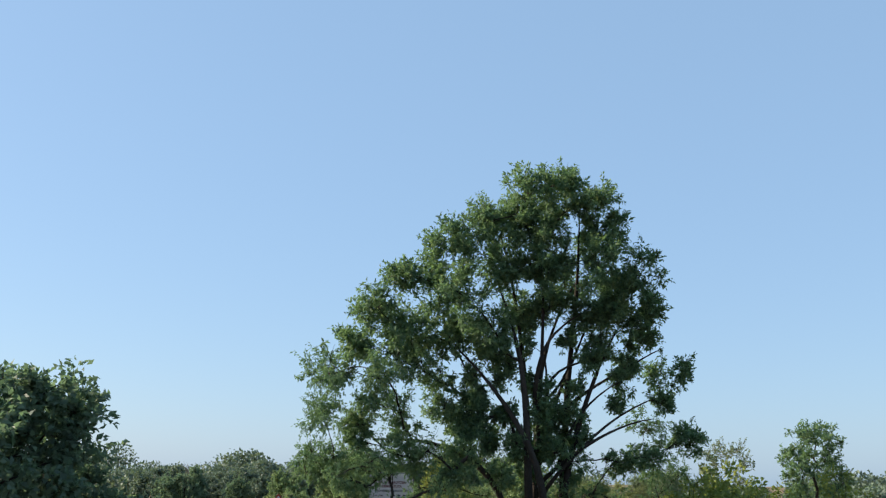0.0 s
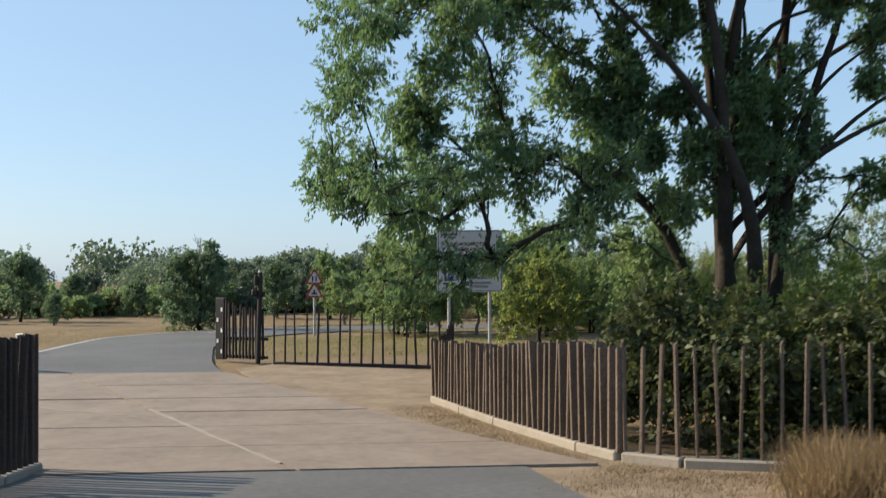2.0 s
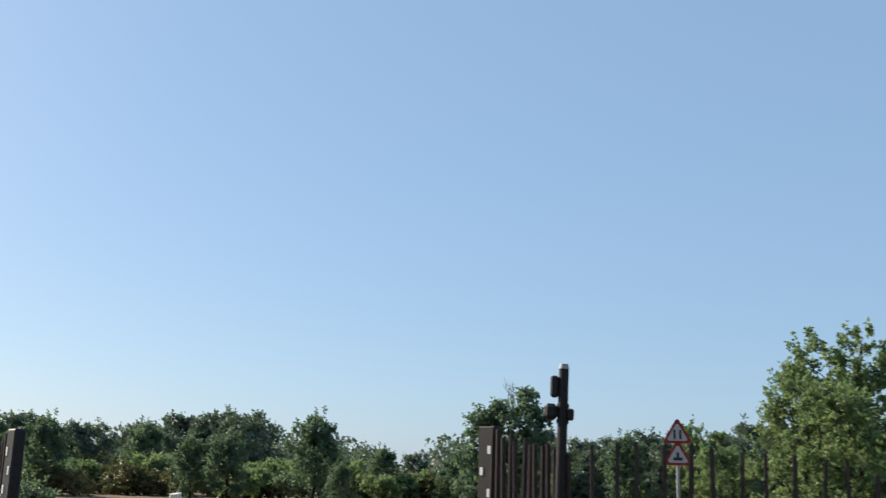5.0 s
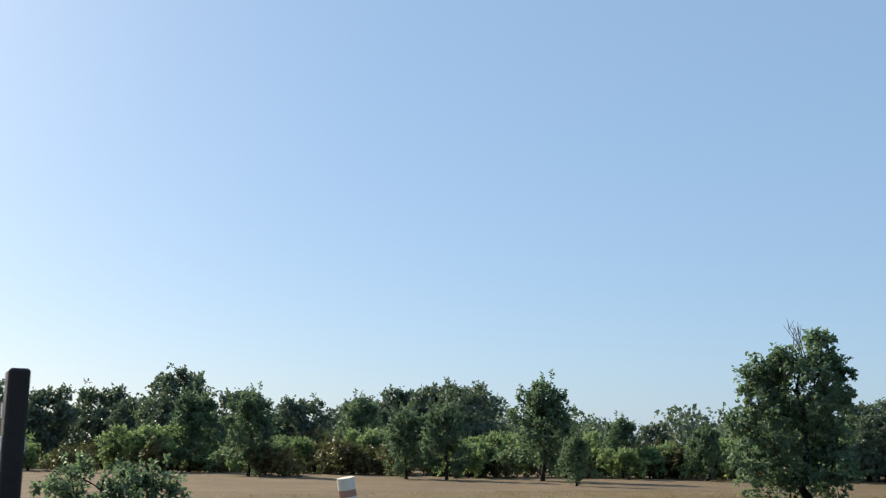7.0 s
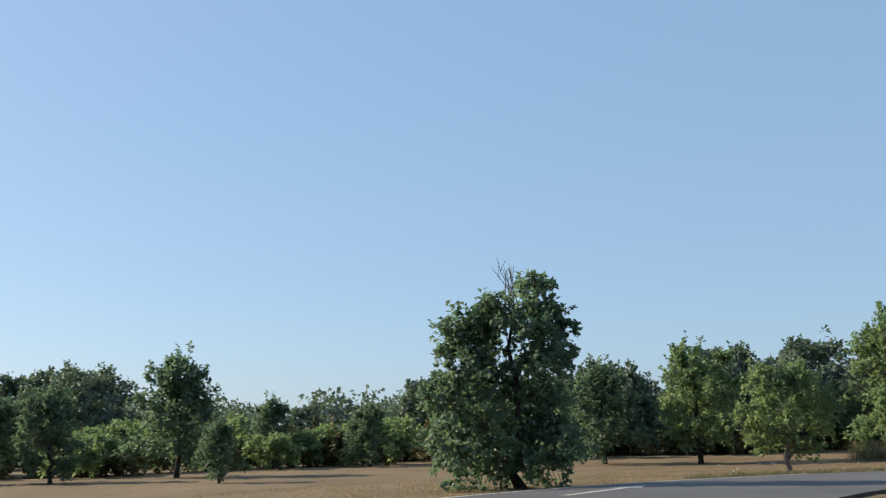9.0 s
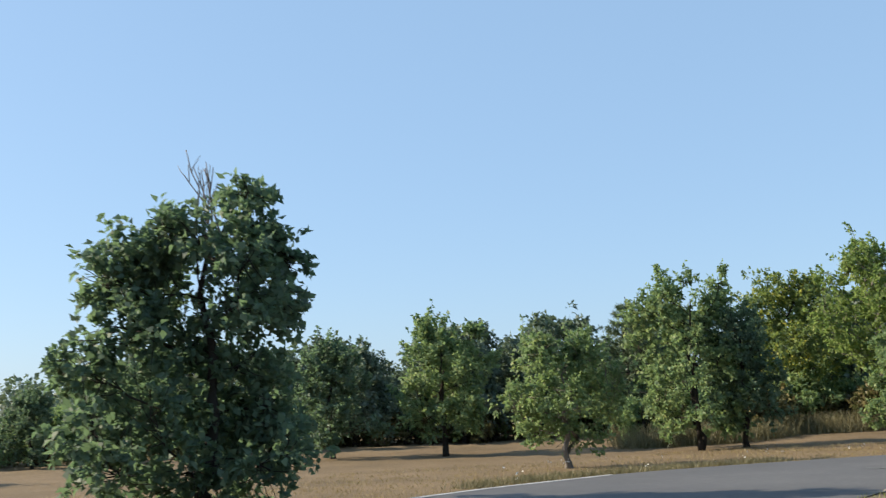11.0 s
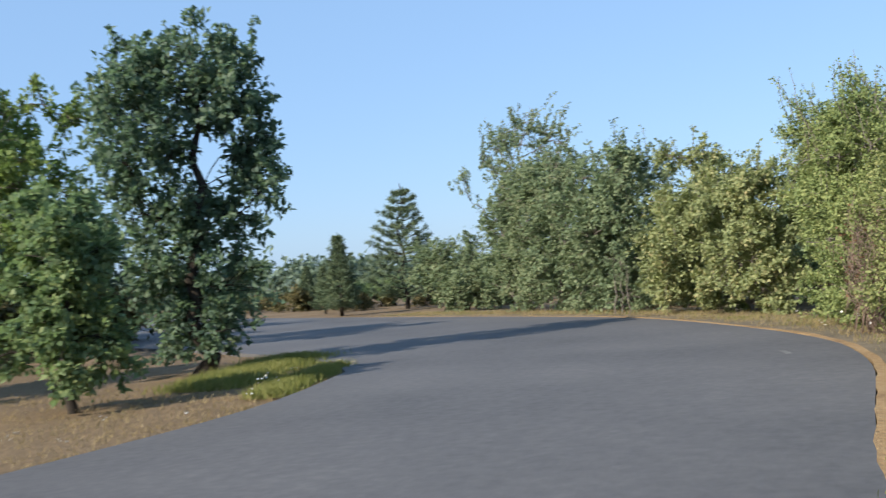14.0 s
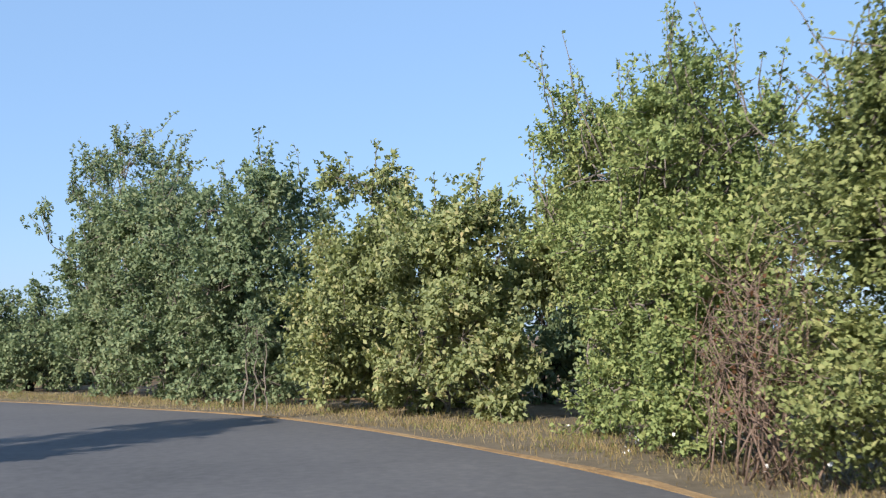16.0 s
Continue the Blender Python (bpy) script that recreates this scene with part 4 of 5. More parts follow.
SKIRT = [(-1.6, -0.5, 5.3, 0.75), (0.0, -0.9, 5.0, 0.75), (0.6, 0.6, 5.8, 0.75), (-2.2, 0.6, 4.7, 0.6), (1.3, -0.7, 4.7, 0.65), (0.6, -0.8, 3.3, 0.7), (2.0, -0.6, 3.5, 0.7), (3.3, -0.5, 3.1, 0.7), (4.6, -0.6, 2.7, 0.6), (5.9, -1.4, 3.1, 0.56), (6.3, -1.0, 4.3, 0.56), (5.6, -0.8, 5.4, 0.6)]
BOUGH = [(x + 0.3, y - 0.1, z + 0.14, r * 0.9) for x, y, z, r in BOUGH]
HANG = [(x + 0.14, y - 0.04, z - 0.15, r) if x < 0 else (x, y, z, r) for x, y, z, r in HANG]
SKIRT = [(x, y, z, r * 0.72) for x, y, z, r in SKIRT]
STEMS_AT = [(a * AX[0], a * AX[1] + 0.5 * math.sin(3.7 * a), z, k, 2.6 if z < 6 else 1.15) for a, z, k in ASH_STEMS]
LOW_X = (math.cos(radians(-9)), math.sin(radians(-9)))
LOW_Y = (-LOW_X[1], LOW_X[0])
ash_rows = across(ASH_TOP + [r for r in ASH_LOW if r[0] > -3.2] + ASH_MID, 7, squeeze=0.98) + across([r for r in ASH_LOW if r[0] <= -3.2], 17, LOW_X, LOW_Y, squeeze=1.05)
n_high = 2 * (len(ASH_TOP) + len(ASH_MID) + len([r for r in ASH_LOW if r[0] > -3.2]))
ash_rows = [(x - 0.3, y, z - 0.25, r * 0.83) if z > 10.5 else (x, y, z, r * 0.83) for x, y, z, r in ash_rows]
rngA = np.random.default_rng(27)
between = []
while len(between) < 50:
    p, q = (np.array(ash_rows[i]) for i in rngA.integers(0, len(ash_rows), 2))
    if 1.8 < np.linalg.norm(p[:3] - q[:3]) < 4.2:
        between.append((*(p[:3] * 0.5 + q[:3] * 0.5 + rngA.normal(size=3) * 0.25), rngA.uniform(0.36, 0.6)))
ash = tree_meshes(1, ash_rows[:n_high] + between + ash_rows[n_high:] + BOUGH + HANG + SKIRT, G_ASH, M_BARK, 0.2, 176000, (0.16, 0.068), stems=0, tips=13, spray=0.28, bare=160, fork=0.28, stem_top=14.2, fine=0.62, fine_from=n_high + len(between), shoots=120, shoot_len=0.2, tops=STEMS_AT, stray=0.6)
plant("ash_tree", ash, 17.1, 11.9, "tall many-stemmed ash tree with feathery green leaves")

# the oak at the bend
OX = (math.cos(radians(-13)), math.sin(radians(-13)))
OY = (-OX[1], OX[0])
OAK = [(0.4, 4.3, 0.24), (0.68, 4.2, 0.16), (0.42, 3.8, 0.3), (0.78, 3.55, 0.26), (0.35, 3.3, 0.36), (0.98, 3.3, 0.22), (-0.6, 3.7, 0.3), (-1.35, 3.45, 0.22), (-0.9, 3.5, 0.4),
       (-0.3, 3.6, 0.34), (-1.5, 3.1, 0.34), (-0.75, 2.85, 0.46), (0.05, 2.75, 0.46), (0.65, 2.8, 0.42), (1.1, 2.7, 0.26), (-1.35, 2.4, 0.44), (-0.5, 2.15, 0.5), (0.45, 2.0, 0.5),
       (-1.75, 1.85, 0.36), (-2.05, 2.0, 0.18), (-1.0, 1.5, 0.5), (0.0, 1.4, 0.52), (0.75, 1.4, 0.44), (1.0, 0.95, 0.36), (-1.75, 1.1, 0.4), (-1.4, 0.6, 0.44), (-0.4, 0.6, 0.46), (0.6, 0.55, 0.44)]
oak = tree_meshes(2, across([(a, z, r * 1.1) for a, z, r in OAK], 9, OX, OY, 0.9), G_OAK, M_BARK, 0.1, 16500, (0.125, 0.088), tips=13, spray=0.34, bare=10, fork=0.1, stem_top=3.9)
oak_thing = plant("oak_tree", oak, 15.85, 47.2, "bushy young oak with dark leaves and bare top twigs", z=0.1)
rngO = np.random.default_rng(8)
for k in range(7):
    tw = []
    a0 = np.array([0.0 + 0.06 * rngO.normal(), 0.08 * rngO.normal(), 3.2])
    a1 = np.array([-0.38 + 0.06 * k + 0.03 * rngO.normal(), 0.1 * rngO.normal(), 4.55 + 0.35 * rngO.random()])
    stem = curve_pts(rngO, a0, a1, 7, 0.05)
    tw.append(tube(stem, np.linspace(0.02, 0.006, 7), 4))
    for q in (3, 4, 5):
        e = stem[q] + np.array([np.clip(rngO.normal(), -1, 1) * 0.1, rngO.normal() * 0.08, 0.2 + 0.1 * rngO.random()])
        tw.append(tube(curve_pts(rngO, stem[q], e, 4, 0.1), np.linspace(0.009, 0.004, 4), 3))
    tv, tf = join_tubes(tw)
    part("dead_twig", mesh_of("dead_twig", tv, tf, M_BARKPALE, True), oak_thing, "pale bare dead twig")

# a broad tree beside the access road, and two seen beyond the fence
broad = tree_meshes(14, ovoid(14, 54, 6.8, 6.1, 1.0, (0.6, 1.0)), G_OAK, M_BARK, 0.22, 30000, (0.2, 0.13), tips=13)
plant("broad_tree", broad, -3.4, 7.4, "broad dark green tree beside the access road")
airy = tree_meshes(15, ovoid(15, 26, 3.6, 6.6, 1.6, (0.4, 0.7)), G_ASH, M_BARK, 0.12, 9000, (0.17, 0.08), tips=10, bare=10)
plant("airy_tree", airy, 51.0, 25.6, "thin airy tree beyond the fence", scale=1.25)
plant("airy_tree", airy, 57.0, 21.6, "small airy tree beyond the fence", scale=1.0, turn=120)

# trees along the verge
small_a = tree_meshes(3, ovoid(3, 26, 2.9, 3.6, 0.5, (0.34, 0.58)), G_MAPLE, M_BARKPALE, 0.11, 8500, (0.12, 0.085), stems=2, tips=11, shoots=26, shoot_len=0.2)
plant("field_maple", small_a, 26.2, 52.6, "small round field maple with a forked trunk", group="small trees on the verge", scale=0.86)
tall_a = tree_meshes(4, ovoid(4, 44, 3.6, 5.4, 0.4, (0.34, 0.6)), G_MAPLE, M_BARK, 0.1, 13000, (0.125, 0.09), stems=2, tips=12, bare=6, shoots=36, shoot_len=0.22)
plant("field_maple", tall_a, 34.2, 56.1, "broad field maple with yellowing upper leaves", group="small trees on the verge")
young = tree_meshes(5, ovoid(5, 26, 2.3, 4.3, 0.5, (0.30, 0.52)), G_OAK, M_BARK, 0.08, 8500, (0.11, 0.075), tips=11, shoots=34, shoot_len=0.25)
plant("young_tree", young, 35.4, 55.4, "young dark green tree beside a maple", group="small trees on the verge")
lime = tree_meshes(6, ovoid(6, 46, 4.2, 6.7, 1.9, (0.4, 0.68)), G_LIME, M_BARKPALE, 0.1, 13500, (0.135, 0.092), tips=12, bare=8, fork=0.3, shoots=40, shoot_len=0.25)
plant("lime_tree", lime, 43.2, 55.8, "yellow-green lime tree with a clear pale trunk")
bushy = tree_meshes(7, ovoid(7, 22, 1.5, 2.95, 0.3, (0.24, 0.40)), G_MAPLE, M_BARK, 0.06, 9000, (0.1, 0.07), tips=10)
plant("young_tree", bushy, 34.3, 49.35, "low bushy young tree at the road edge", group="small trees on the verge")
TX = (math.cos(radians(-65)), math.sin(radians(-65)))
TY = (-TX[1], TX[0])
HOLM = [(0.0, 6.2, 0.55), (-0.9, 5.8, 0.5), (0.9, 5.9, 0.5), (-1.2, 5.0, 0.6), (0.3, 5.2, 0.6), (1.2, 5.1, 0.5), (-1.2, 4.0, 0.6), (1.4, 4.2, 0.5), (-0.3, 4.3, 0.45), (1.5, 3.5, 0.45), (-1.0, 3.1, 0.6),
        (0.9, 2.9, 0.5), (0.0, 3.3, 0.45), (0.0, 2.3, 0.6), (0.7, 1.8, 0.6), (-0.8, 1.9, 0.6), (0.5, 0.9, 0.55), (-0.4, 0.9, 0.55)]
holm = tree_meshes(8, across(HOLM, 12, TX, TY, 0.7), G_OAK, M_BARK, 0.17, 18000, (0.135, 0.09), tips=13, spray=0.34, fork=0.25, stem_top=6.0, bare=4, shoots=60, shoot_len=0.18)
plant("holm_oak", holm, 38.8, 49.45, "tall dark evergreen oak at the road fork", scale=0.875)
yellow = tree_meshes(9, ovoid(9, 30, 4.2, 6.2, 1.2, (0.52, 0.80)), G_PATCH, M_BARK, 0.14, 17000, (0.15, 0.1), tips=11)
plant("yellow_tree", yellow, 45.0, 61.0, "green tree with patches of bright yellow leaves")
mid_a = tree_meshes(10, ovoid(10, 27, 3.4, 4.6, 0.9, (0.41, 0.72)), G_MAPLE, M_BARK, 0.11, 8000, (0.15, 0.105), stems=2, tips=10, bare=3, shoots=40, shoot_len=0.28)
mid_b = tree_meshes(11, ovoid(11, 27, 3.0, 4.4, 0.7, (0.41, 0.68)), G_OAK, M_BARK, 0.1, 8000, (0.15, 0.105), tips=10, bare=5, shoots=40, shoot_len=0.28)
# mid_c and mid_d carry painted-in haze in their leaf colour
mid_c = tree_meshes(12, ovoid(12, 39, 6.5, 7.5, 1.0, (0.68, 1.20)), G_FARHAZE, M_BARK, 0.2, 8500, (0.32, 0.22), tips=11)
mid_d = tree_meshes(13, ovoid(13, 36, 5.2, 6.5, 0.8, (0.60, 1.04)), G_FARHAZE, M_BARK, 0.17, 8000, (0.3, 0.21), tips=11, bare=4)
plant("young_tree", mid_a, 30.3, 64.0, "small green tree in the dry field", group="trees in the field")
plant("young_tree", mid_b, 27.2, 66.3, "small round green tree in the dry field", group="trees in the field", turn=80, scale=0.9)

rngT = np.random.default_rng(77)
FIELD = [(10.1, 67.3, 0, 1.0), (5.7, 66.5, 1, 0.75), (3.8, 68.0, 0, 0.7), (10.9, 60.0, 1, 0.42), (14.9, 75.3, 1, 0.7), (18.6, 71.9, 0, 0.6), (-4.0, 70.0, 1, 0.9), (-9.0, 78.0, 0, 1.0), (0.0, 84.0, 0, 1.0), (24.0, 76.0, 1, 0.9)]
for x, y, k, s in FIELD:
    plant("young_tree", mid_b, x, y, "small tree standing alone in the dry field", group="trees in the field", turn=rngT.random() * 360, scale=s)

# the wood edge behind the field
EDGE = [(26, 78), (29, 75), (32.5, 74), (36, 72), (39.5, 70.5), (43, 69), (24, 82), (28.5, 79.5), (33, 77.5), (37.5, 75), (27, 84), (31, 81), (35.5, 79), (40, 77), (44, 75), (48, 72), (52, 69), (38, 86), (44, 84), (50, 80), (56, 76), (60, 72), (56, 66), (49.5, 62.5), (53, 60.5)]
for k, (x, y) in enumerate(EDGE):
    plant("woodland_tree", (mid_c, mid_d)[k % 2], x + rngT.normal() * 0.6, y + rngT.normal() * 0.6, "dense green tree at the wood edge", group="trees of the wood edge", turn=rngT.random() * 360, scale=(0.62 + 0.28 * rngT.random()) * (0.8 if x < 42 else 1))
BACK = [(-33, 92), (-24, 94), (-16, 90), (-10, 95), (-5, 92), (1, 94), (6, 98), (12, 104), (16, 108), (21, 102), (-14, 96), (-8, 104), (-2, 100), (3, 106), (-22, 100), (-30, 96), (-36, 108), (-18, 112), (9, 112), (-26, 88), (-12, 86)]
BACK += [(3.6, 106), (6.2, 110), (0.6, 112), (-2.0, 108)]
for k, (x, y) in enumerate(BACK):
    plant("woodland_tree", (mid_c, mid_d)[k % 2], x, y, "dark green tree beyond the dry field", group="trees beyond the field", turn=rngT.random() * 360, scale=(0.62 + 0.3 * rngT.random()) * (1.25 if k > 20 else 1 if x < 8 else 0.62))

# trees on the lawn behind the gate fence
LAWN = [(21.9, 37.5, 0.8, 0), (23.7, 38.4, 1.08, 0), (21.4, 35.6, 0.75, 0), (25.5, 36.5, 1.0, 1), (27.0, 33.0, 0.95, 2), (30.5, 30.0, 1.0, 1), (27.4, 27.0, 0.95, 0), (31.0, 35.0, 0.72, 0)]
for x, y, s, k in LAWN:
    plant("lawn_tree", (tall_a, lime, yellow)[k], x, y, "leafy yellow-green tree on the lawn behind the fence", group="trees on the lawn", turn=rngT.random() * 360, scale=s * (1, 0.66, 0.62)[k])


golden = tree_meshes(19, ovoid(19, 40, 3.7, 3.7, 0.4, (0.34, 0.58)), G_PATCH, M_BARK, 0.09, 12000, (0.115, 0.08), stems=2, tips=11, shoots=30, shoot_len=0.2)
plant("golden_tree", golden, 23.4, 28.5, "low round tree with yellowing leaves behind the notice board")


def bush_meshes(seed, w, d, h, leaf, n, size, blobs=18, bark=M_BARK, r=(0.45, 0.8), wisps=0, low=0.0):
    rng = np.random.default_rng(seed)
    rows = []
    for k in range(blobs):
        a, b = rng.uniform(-0.5, 0.5), rng.uniform(-0.5, 0.5)
        z = low + (h - low) * (0.1 + 0.78 * rng.random())
        b = math.copysign(0.25 + 0.2 * rng.random(), b)
        rows.append((a * w * 0.87, b * d * 0.85, z, rng.uniform(*r)))
    for k in range(wisps):
        rows.append((rng.uniform(-0.45, 0.45) * w, rng.uniform(-0.3, 0.3) * d, h * rng.uniform(0.95, 1.12), rng.uniform(0.22, 0.36)))
    return tree_meshes(seed, rows, leaf, bark, 0.05, n, size, stems=5, tips=12, spray=0.32, fork=0.08, stem_top=h * 0.9, bare=wisps)


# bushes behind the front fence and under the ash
bb1 = bush_meshes(31, 3.2, 2.4, 2.1, G_SHADEBUSH, 11000, (0.13, 0.07), 16)
bb2 = bush_meshes(32, 3.0, 2.4, 2.4, G_YELLOW, 10000, (0.12, 0.07), 16)
bb3 = bush_meshes(33, 3.4, 2.4, 2.0, G_SHADEBUSH, 11000, (0.12, 0.07), 16)
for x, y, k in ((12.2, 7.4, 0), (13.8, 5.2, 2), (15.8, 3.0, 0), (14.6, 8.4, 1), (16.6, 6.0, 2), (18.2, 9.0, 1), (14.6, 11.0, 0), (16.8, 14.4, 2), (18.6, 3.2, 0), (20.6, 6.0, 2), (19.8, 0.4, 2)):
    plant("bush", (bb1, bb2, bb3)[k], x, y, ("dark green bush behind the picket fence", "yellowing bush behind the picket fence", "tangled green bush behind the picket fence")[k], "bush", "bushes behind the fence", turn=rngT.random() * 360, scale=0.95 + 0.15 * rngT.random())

for x, y, sc in ((21.6, 8.6, 1.45), (23.4, 5.6, 1.6), (25.0, 9.5, 1.7)):
    plant("bush", bb2, x, y, "tall yellowing bush behind the ash", "bush", "bushes behind the fence", turn=x * 50, scale=sc)
lowb = bush_meshes(34, 1.9, 1.5, 1.0, G_OAK, 4200, (0.1, 0.065), 10, r=(0.25, 0.4))
plant("bush", lowb, 1.9, 32.6, "low dark green bush in the verge by the gate", "bush", scale=0.78)

# hedge trees beside the road
def hedge_meshes(seed, w, d, h, leaf, n, size, blobs, bark=M_BARKPALE, shoots=60, shoot_len=0.7, drop=0.3, r=(0.3, 0.62), step=0.0):
    """A tall unclipped hedge: clumps over a rounded front, back and top, long shoots standing out of it."""
    rng = np.random.default_rng(seed)
    rows = []
    ph = rng.random(2) * 6.28
    for k in range(blobs):
        a = rng.uniform(-1, 1)
        crest = h * (1 - drop * abs(a) ** 3 + 0.05 * math.sin(5 * a + ph[0]) + 0.04 * math.sin(11 * a + ph[1]) + step * a)
        rad = r[0] + (r[1] - r[0]) * rng.random() ** 1.5
        z = 0.25 + (crest - 0.3 - rad) * rng.random() ** 0.85
        round_off = (1 - 0.6 * (z / crest) ** 4) * (1 - 0.45 * abs(a) ** 5)
        a = math.copysign(abs(a) ** 0.85, a)
        b = (-1 if k % 4 == 0 else 1) * (0.08 + 0.36 * rng.random() ** 0.7) * round_off
        rows.append((a * (w * 0.5 - rad * 0.7), b * d, z, rad))
    return tree_meshes(seed, rows, leaf, bark, 0.05, n, size, stems=6, tips=13, spray=0.3, fork=0.08, stem_top=h * 0.8, shoots=shoots, shoot_len=shoot_len)


h_a = hedge_meshes(41, 10.0, 3.0, 5.0, G_HEDGEDK, 88000, (0.095, 0.062), 90, shoots=60, shoot_len=0.3, drop=0.24, r=(0.36, 0.74), step=-0.03)
h_b = hedge_meshes(42, 5.7, 2.9, 4.3, G_HORNBEAM, 66000, (0.088, 0.058), 56, shoots=40, shoot_len=0.25, drop=0.36, r=(0.34, 0.64), step=0.17)
h_c = hedge_meshes(43, 4.6, 3.0, 4.1, G_HEDGE, 126000, (0.054, 0.036), 72, shoots=170, shoot_len=0.42, drop=0.08, r=(0.28, 0.62), step=0.1)
h_d = hedge_meshes(44, 5.8, 3.0, 3.7, G_OLIVE, 150000, (0.052, 0.034), 90, shoots=140, shoot_len=0.4, drop=0.12, r=(0.3, 0.66))
plant("hedge", h_a, 54.1, 43.2, "tall blue-green dogwood hedge at the road edge", "hedge", turn=28)
plant("hedge", h_b, 46.75, 39.35, "dense yellow-green hornbeam hedge at the road edge", "hedge", turn=29)
plant("hedge", h_c, 40.95, 37.75, "tall straggly green hedge with bare twigs", "hedge", turn=3)
plant("hedge", h_d, 35.5, 37.45, "tall straggly olive-green hedge with bare twigs", "hedge", turn=-2)
h_e = bush_meshes(45, 5.0, 3.0, 3.0, G_HEDGEDK, 16000, (0.12, 0.085), 26)
plant("hedge", h_e, 44.4, 36.6, "low green hedge filling the gap beside the road", "hedge", turn=15, scale=0.62)
h_f = bush_meshes(49, 4.4, 3.0, 3.3, G_HEDGEDK, 16000, (0.12, 0.085), 30)
plant("hedge", h_f, 60.4, 47.4, "blue-green bushy hedge further along the road", "hedge", turn=40, scale=0.85)
for x, y in ((49.6, 36.6), (53.6, 39.4), (57.4, 42.2)):
    plant("hedge", h_e, x, y, "green thicket behind the roadside hedge", "hedge", turn=30, scale=0.9)
plant("hedge", h_d, 30.2, 37.3, "tall straggly green hedge beside the verge", "hedge", turn=175)
wisp = tree_meshes(46, ovoid(46, 42, 5.4, 7.2, 3.0, (0.26, 0.46)), G_HEDGEDK, M_BARKPALE, 0.07, 8200, (0.1, 0.07), tips=9, spray=0.45, bare=14, shoots=40, shoot_len=0.6)
plant("thin_tree", wisp, 63.8, 44.9, "thin open-crowned tree rising above the hedge", scale=1.06)


M_TWIG = surface("dead_twigs", [(0.3, (0.13, 0.09, 0.068)), (0.55, (0.22, 0.16, 0.125)), (0.8, (0.36, 0.28, 0.23))], 14.0, 1.5, 0.95, 0.6, 0.02)
def tangle_meshes(seed, w, d, h, n):
    """A dead bush: a tangle of thin arching bare twigs with a few shrivelled leaves."""
    rng = np.random.default_rng(seed)
    tubes, cen = [], []
    for k in range(n):
        a = rng.random() * 6.28
        foot = np.array([rng.normal() * w * 0.24, rng.normal() * d * 0.2, 0.0 if k < n * 0.25 else h * 0.5 * rng.random()])
        tip = np.array([math.cos(a) * w * 0.5 * rng.random() ** 0.5, math.sin(a) * d * 0.5 * rng.random() ** 0.5, h * rng.uniform(0.3, 1.0)])
        line = curve_pts(rng, foot, tip, 7, 0.22, 0.1)
        r0 = 0.011 if k < n * 0.25 else 0.006
        tubes.append(tube(line, np.linspace(r0, 0.003, 7), 3))
        for q in range(3):
            i = rng.integers(2, 6)
            e = line[i] + rng.normal(size=3) * 0.16 + [0, 0, 0.06]
            tubes.append(tube(curve_pts(rng, line[i], e, 4, 0.2), np.linspace(0.004, 0.002, 4), 3))
            cen.append(e)
    v, f = join_tubes(tubes)
    cen = np.array(cen)
    return mesh_of("trunk", v, f, M_TWIG, True), quad_mesh("crown", leaf_quads(rng, cen, 0.05, 0.03, rng.normal(size=cen.shape)), G_DEAD)


dead = tangle_meshes(47, 2.0, 0.9, 2.1, 110)
plant("dead_bush", dead, 37.9, 38.85, "dead bush of bare brown twigs in the hedge", "bush")
thin = tree_meshes(48, ovoid(48, 6, 0.9, 3.2, 2.0, (0.25, 0.4)), G_HEDGEDK, M_BARKPALE, 0.02, 700, (0.1, 0.07), tips=7)
for k, (x, y) in enumerate(((48.35, 41.95), (48.8, 42.1), (49.0, 42.3))):
    plant("sapling", thin, x, y, "thin pale-stemmed sapling at the foot of the hedge", "sapling", "saplings in the hedge", turn=k * 70, scale=0.46 + 0.05 * k)


def rubble(x, y, n, seed):
    """A little heap of pale stones at the road fork."""
    rng = np.random.default_rng(seed)
    ob = new("rubble_pile")
    ob.matrix_world = pose(x, y, gzf(x, y))
    tagged(ob, "small scatter of pale broken stones at the road edge", "stones")
    for k in range(n):
        bm = bmesh.new()
        bmesh.ops.create_icosphere(bm, subdivisions=1, radius=1.0)
        for v in bm.verts:
            v.co *= rng.uniform(0.75, 1.2)
        bmesh.ops.scale(bm, vec=(rng.uniform(0.02, 0.06), rng.uniform(0.02, 0.05), rng.uniform(0.015, 0.03)), verts=bm.verts)
        a, r = rng.random() * 6.28, 0.55 * rng.random() ** 0.7
        p = part("stone", bm_mesh("stone", bm, M_KERB), ob)
        p.matrix_local = pose(r * math.cos(a) * 1.4, r * math.sin(a) * 0.7, 0.03 + 0.06 * (r < 0.25), 0, 0, rng.random() * 360)
    return ob


rubble(38.4, 46.95, 8, 5)
rubble(22.4, 41.45, 14, 6)


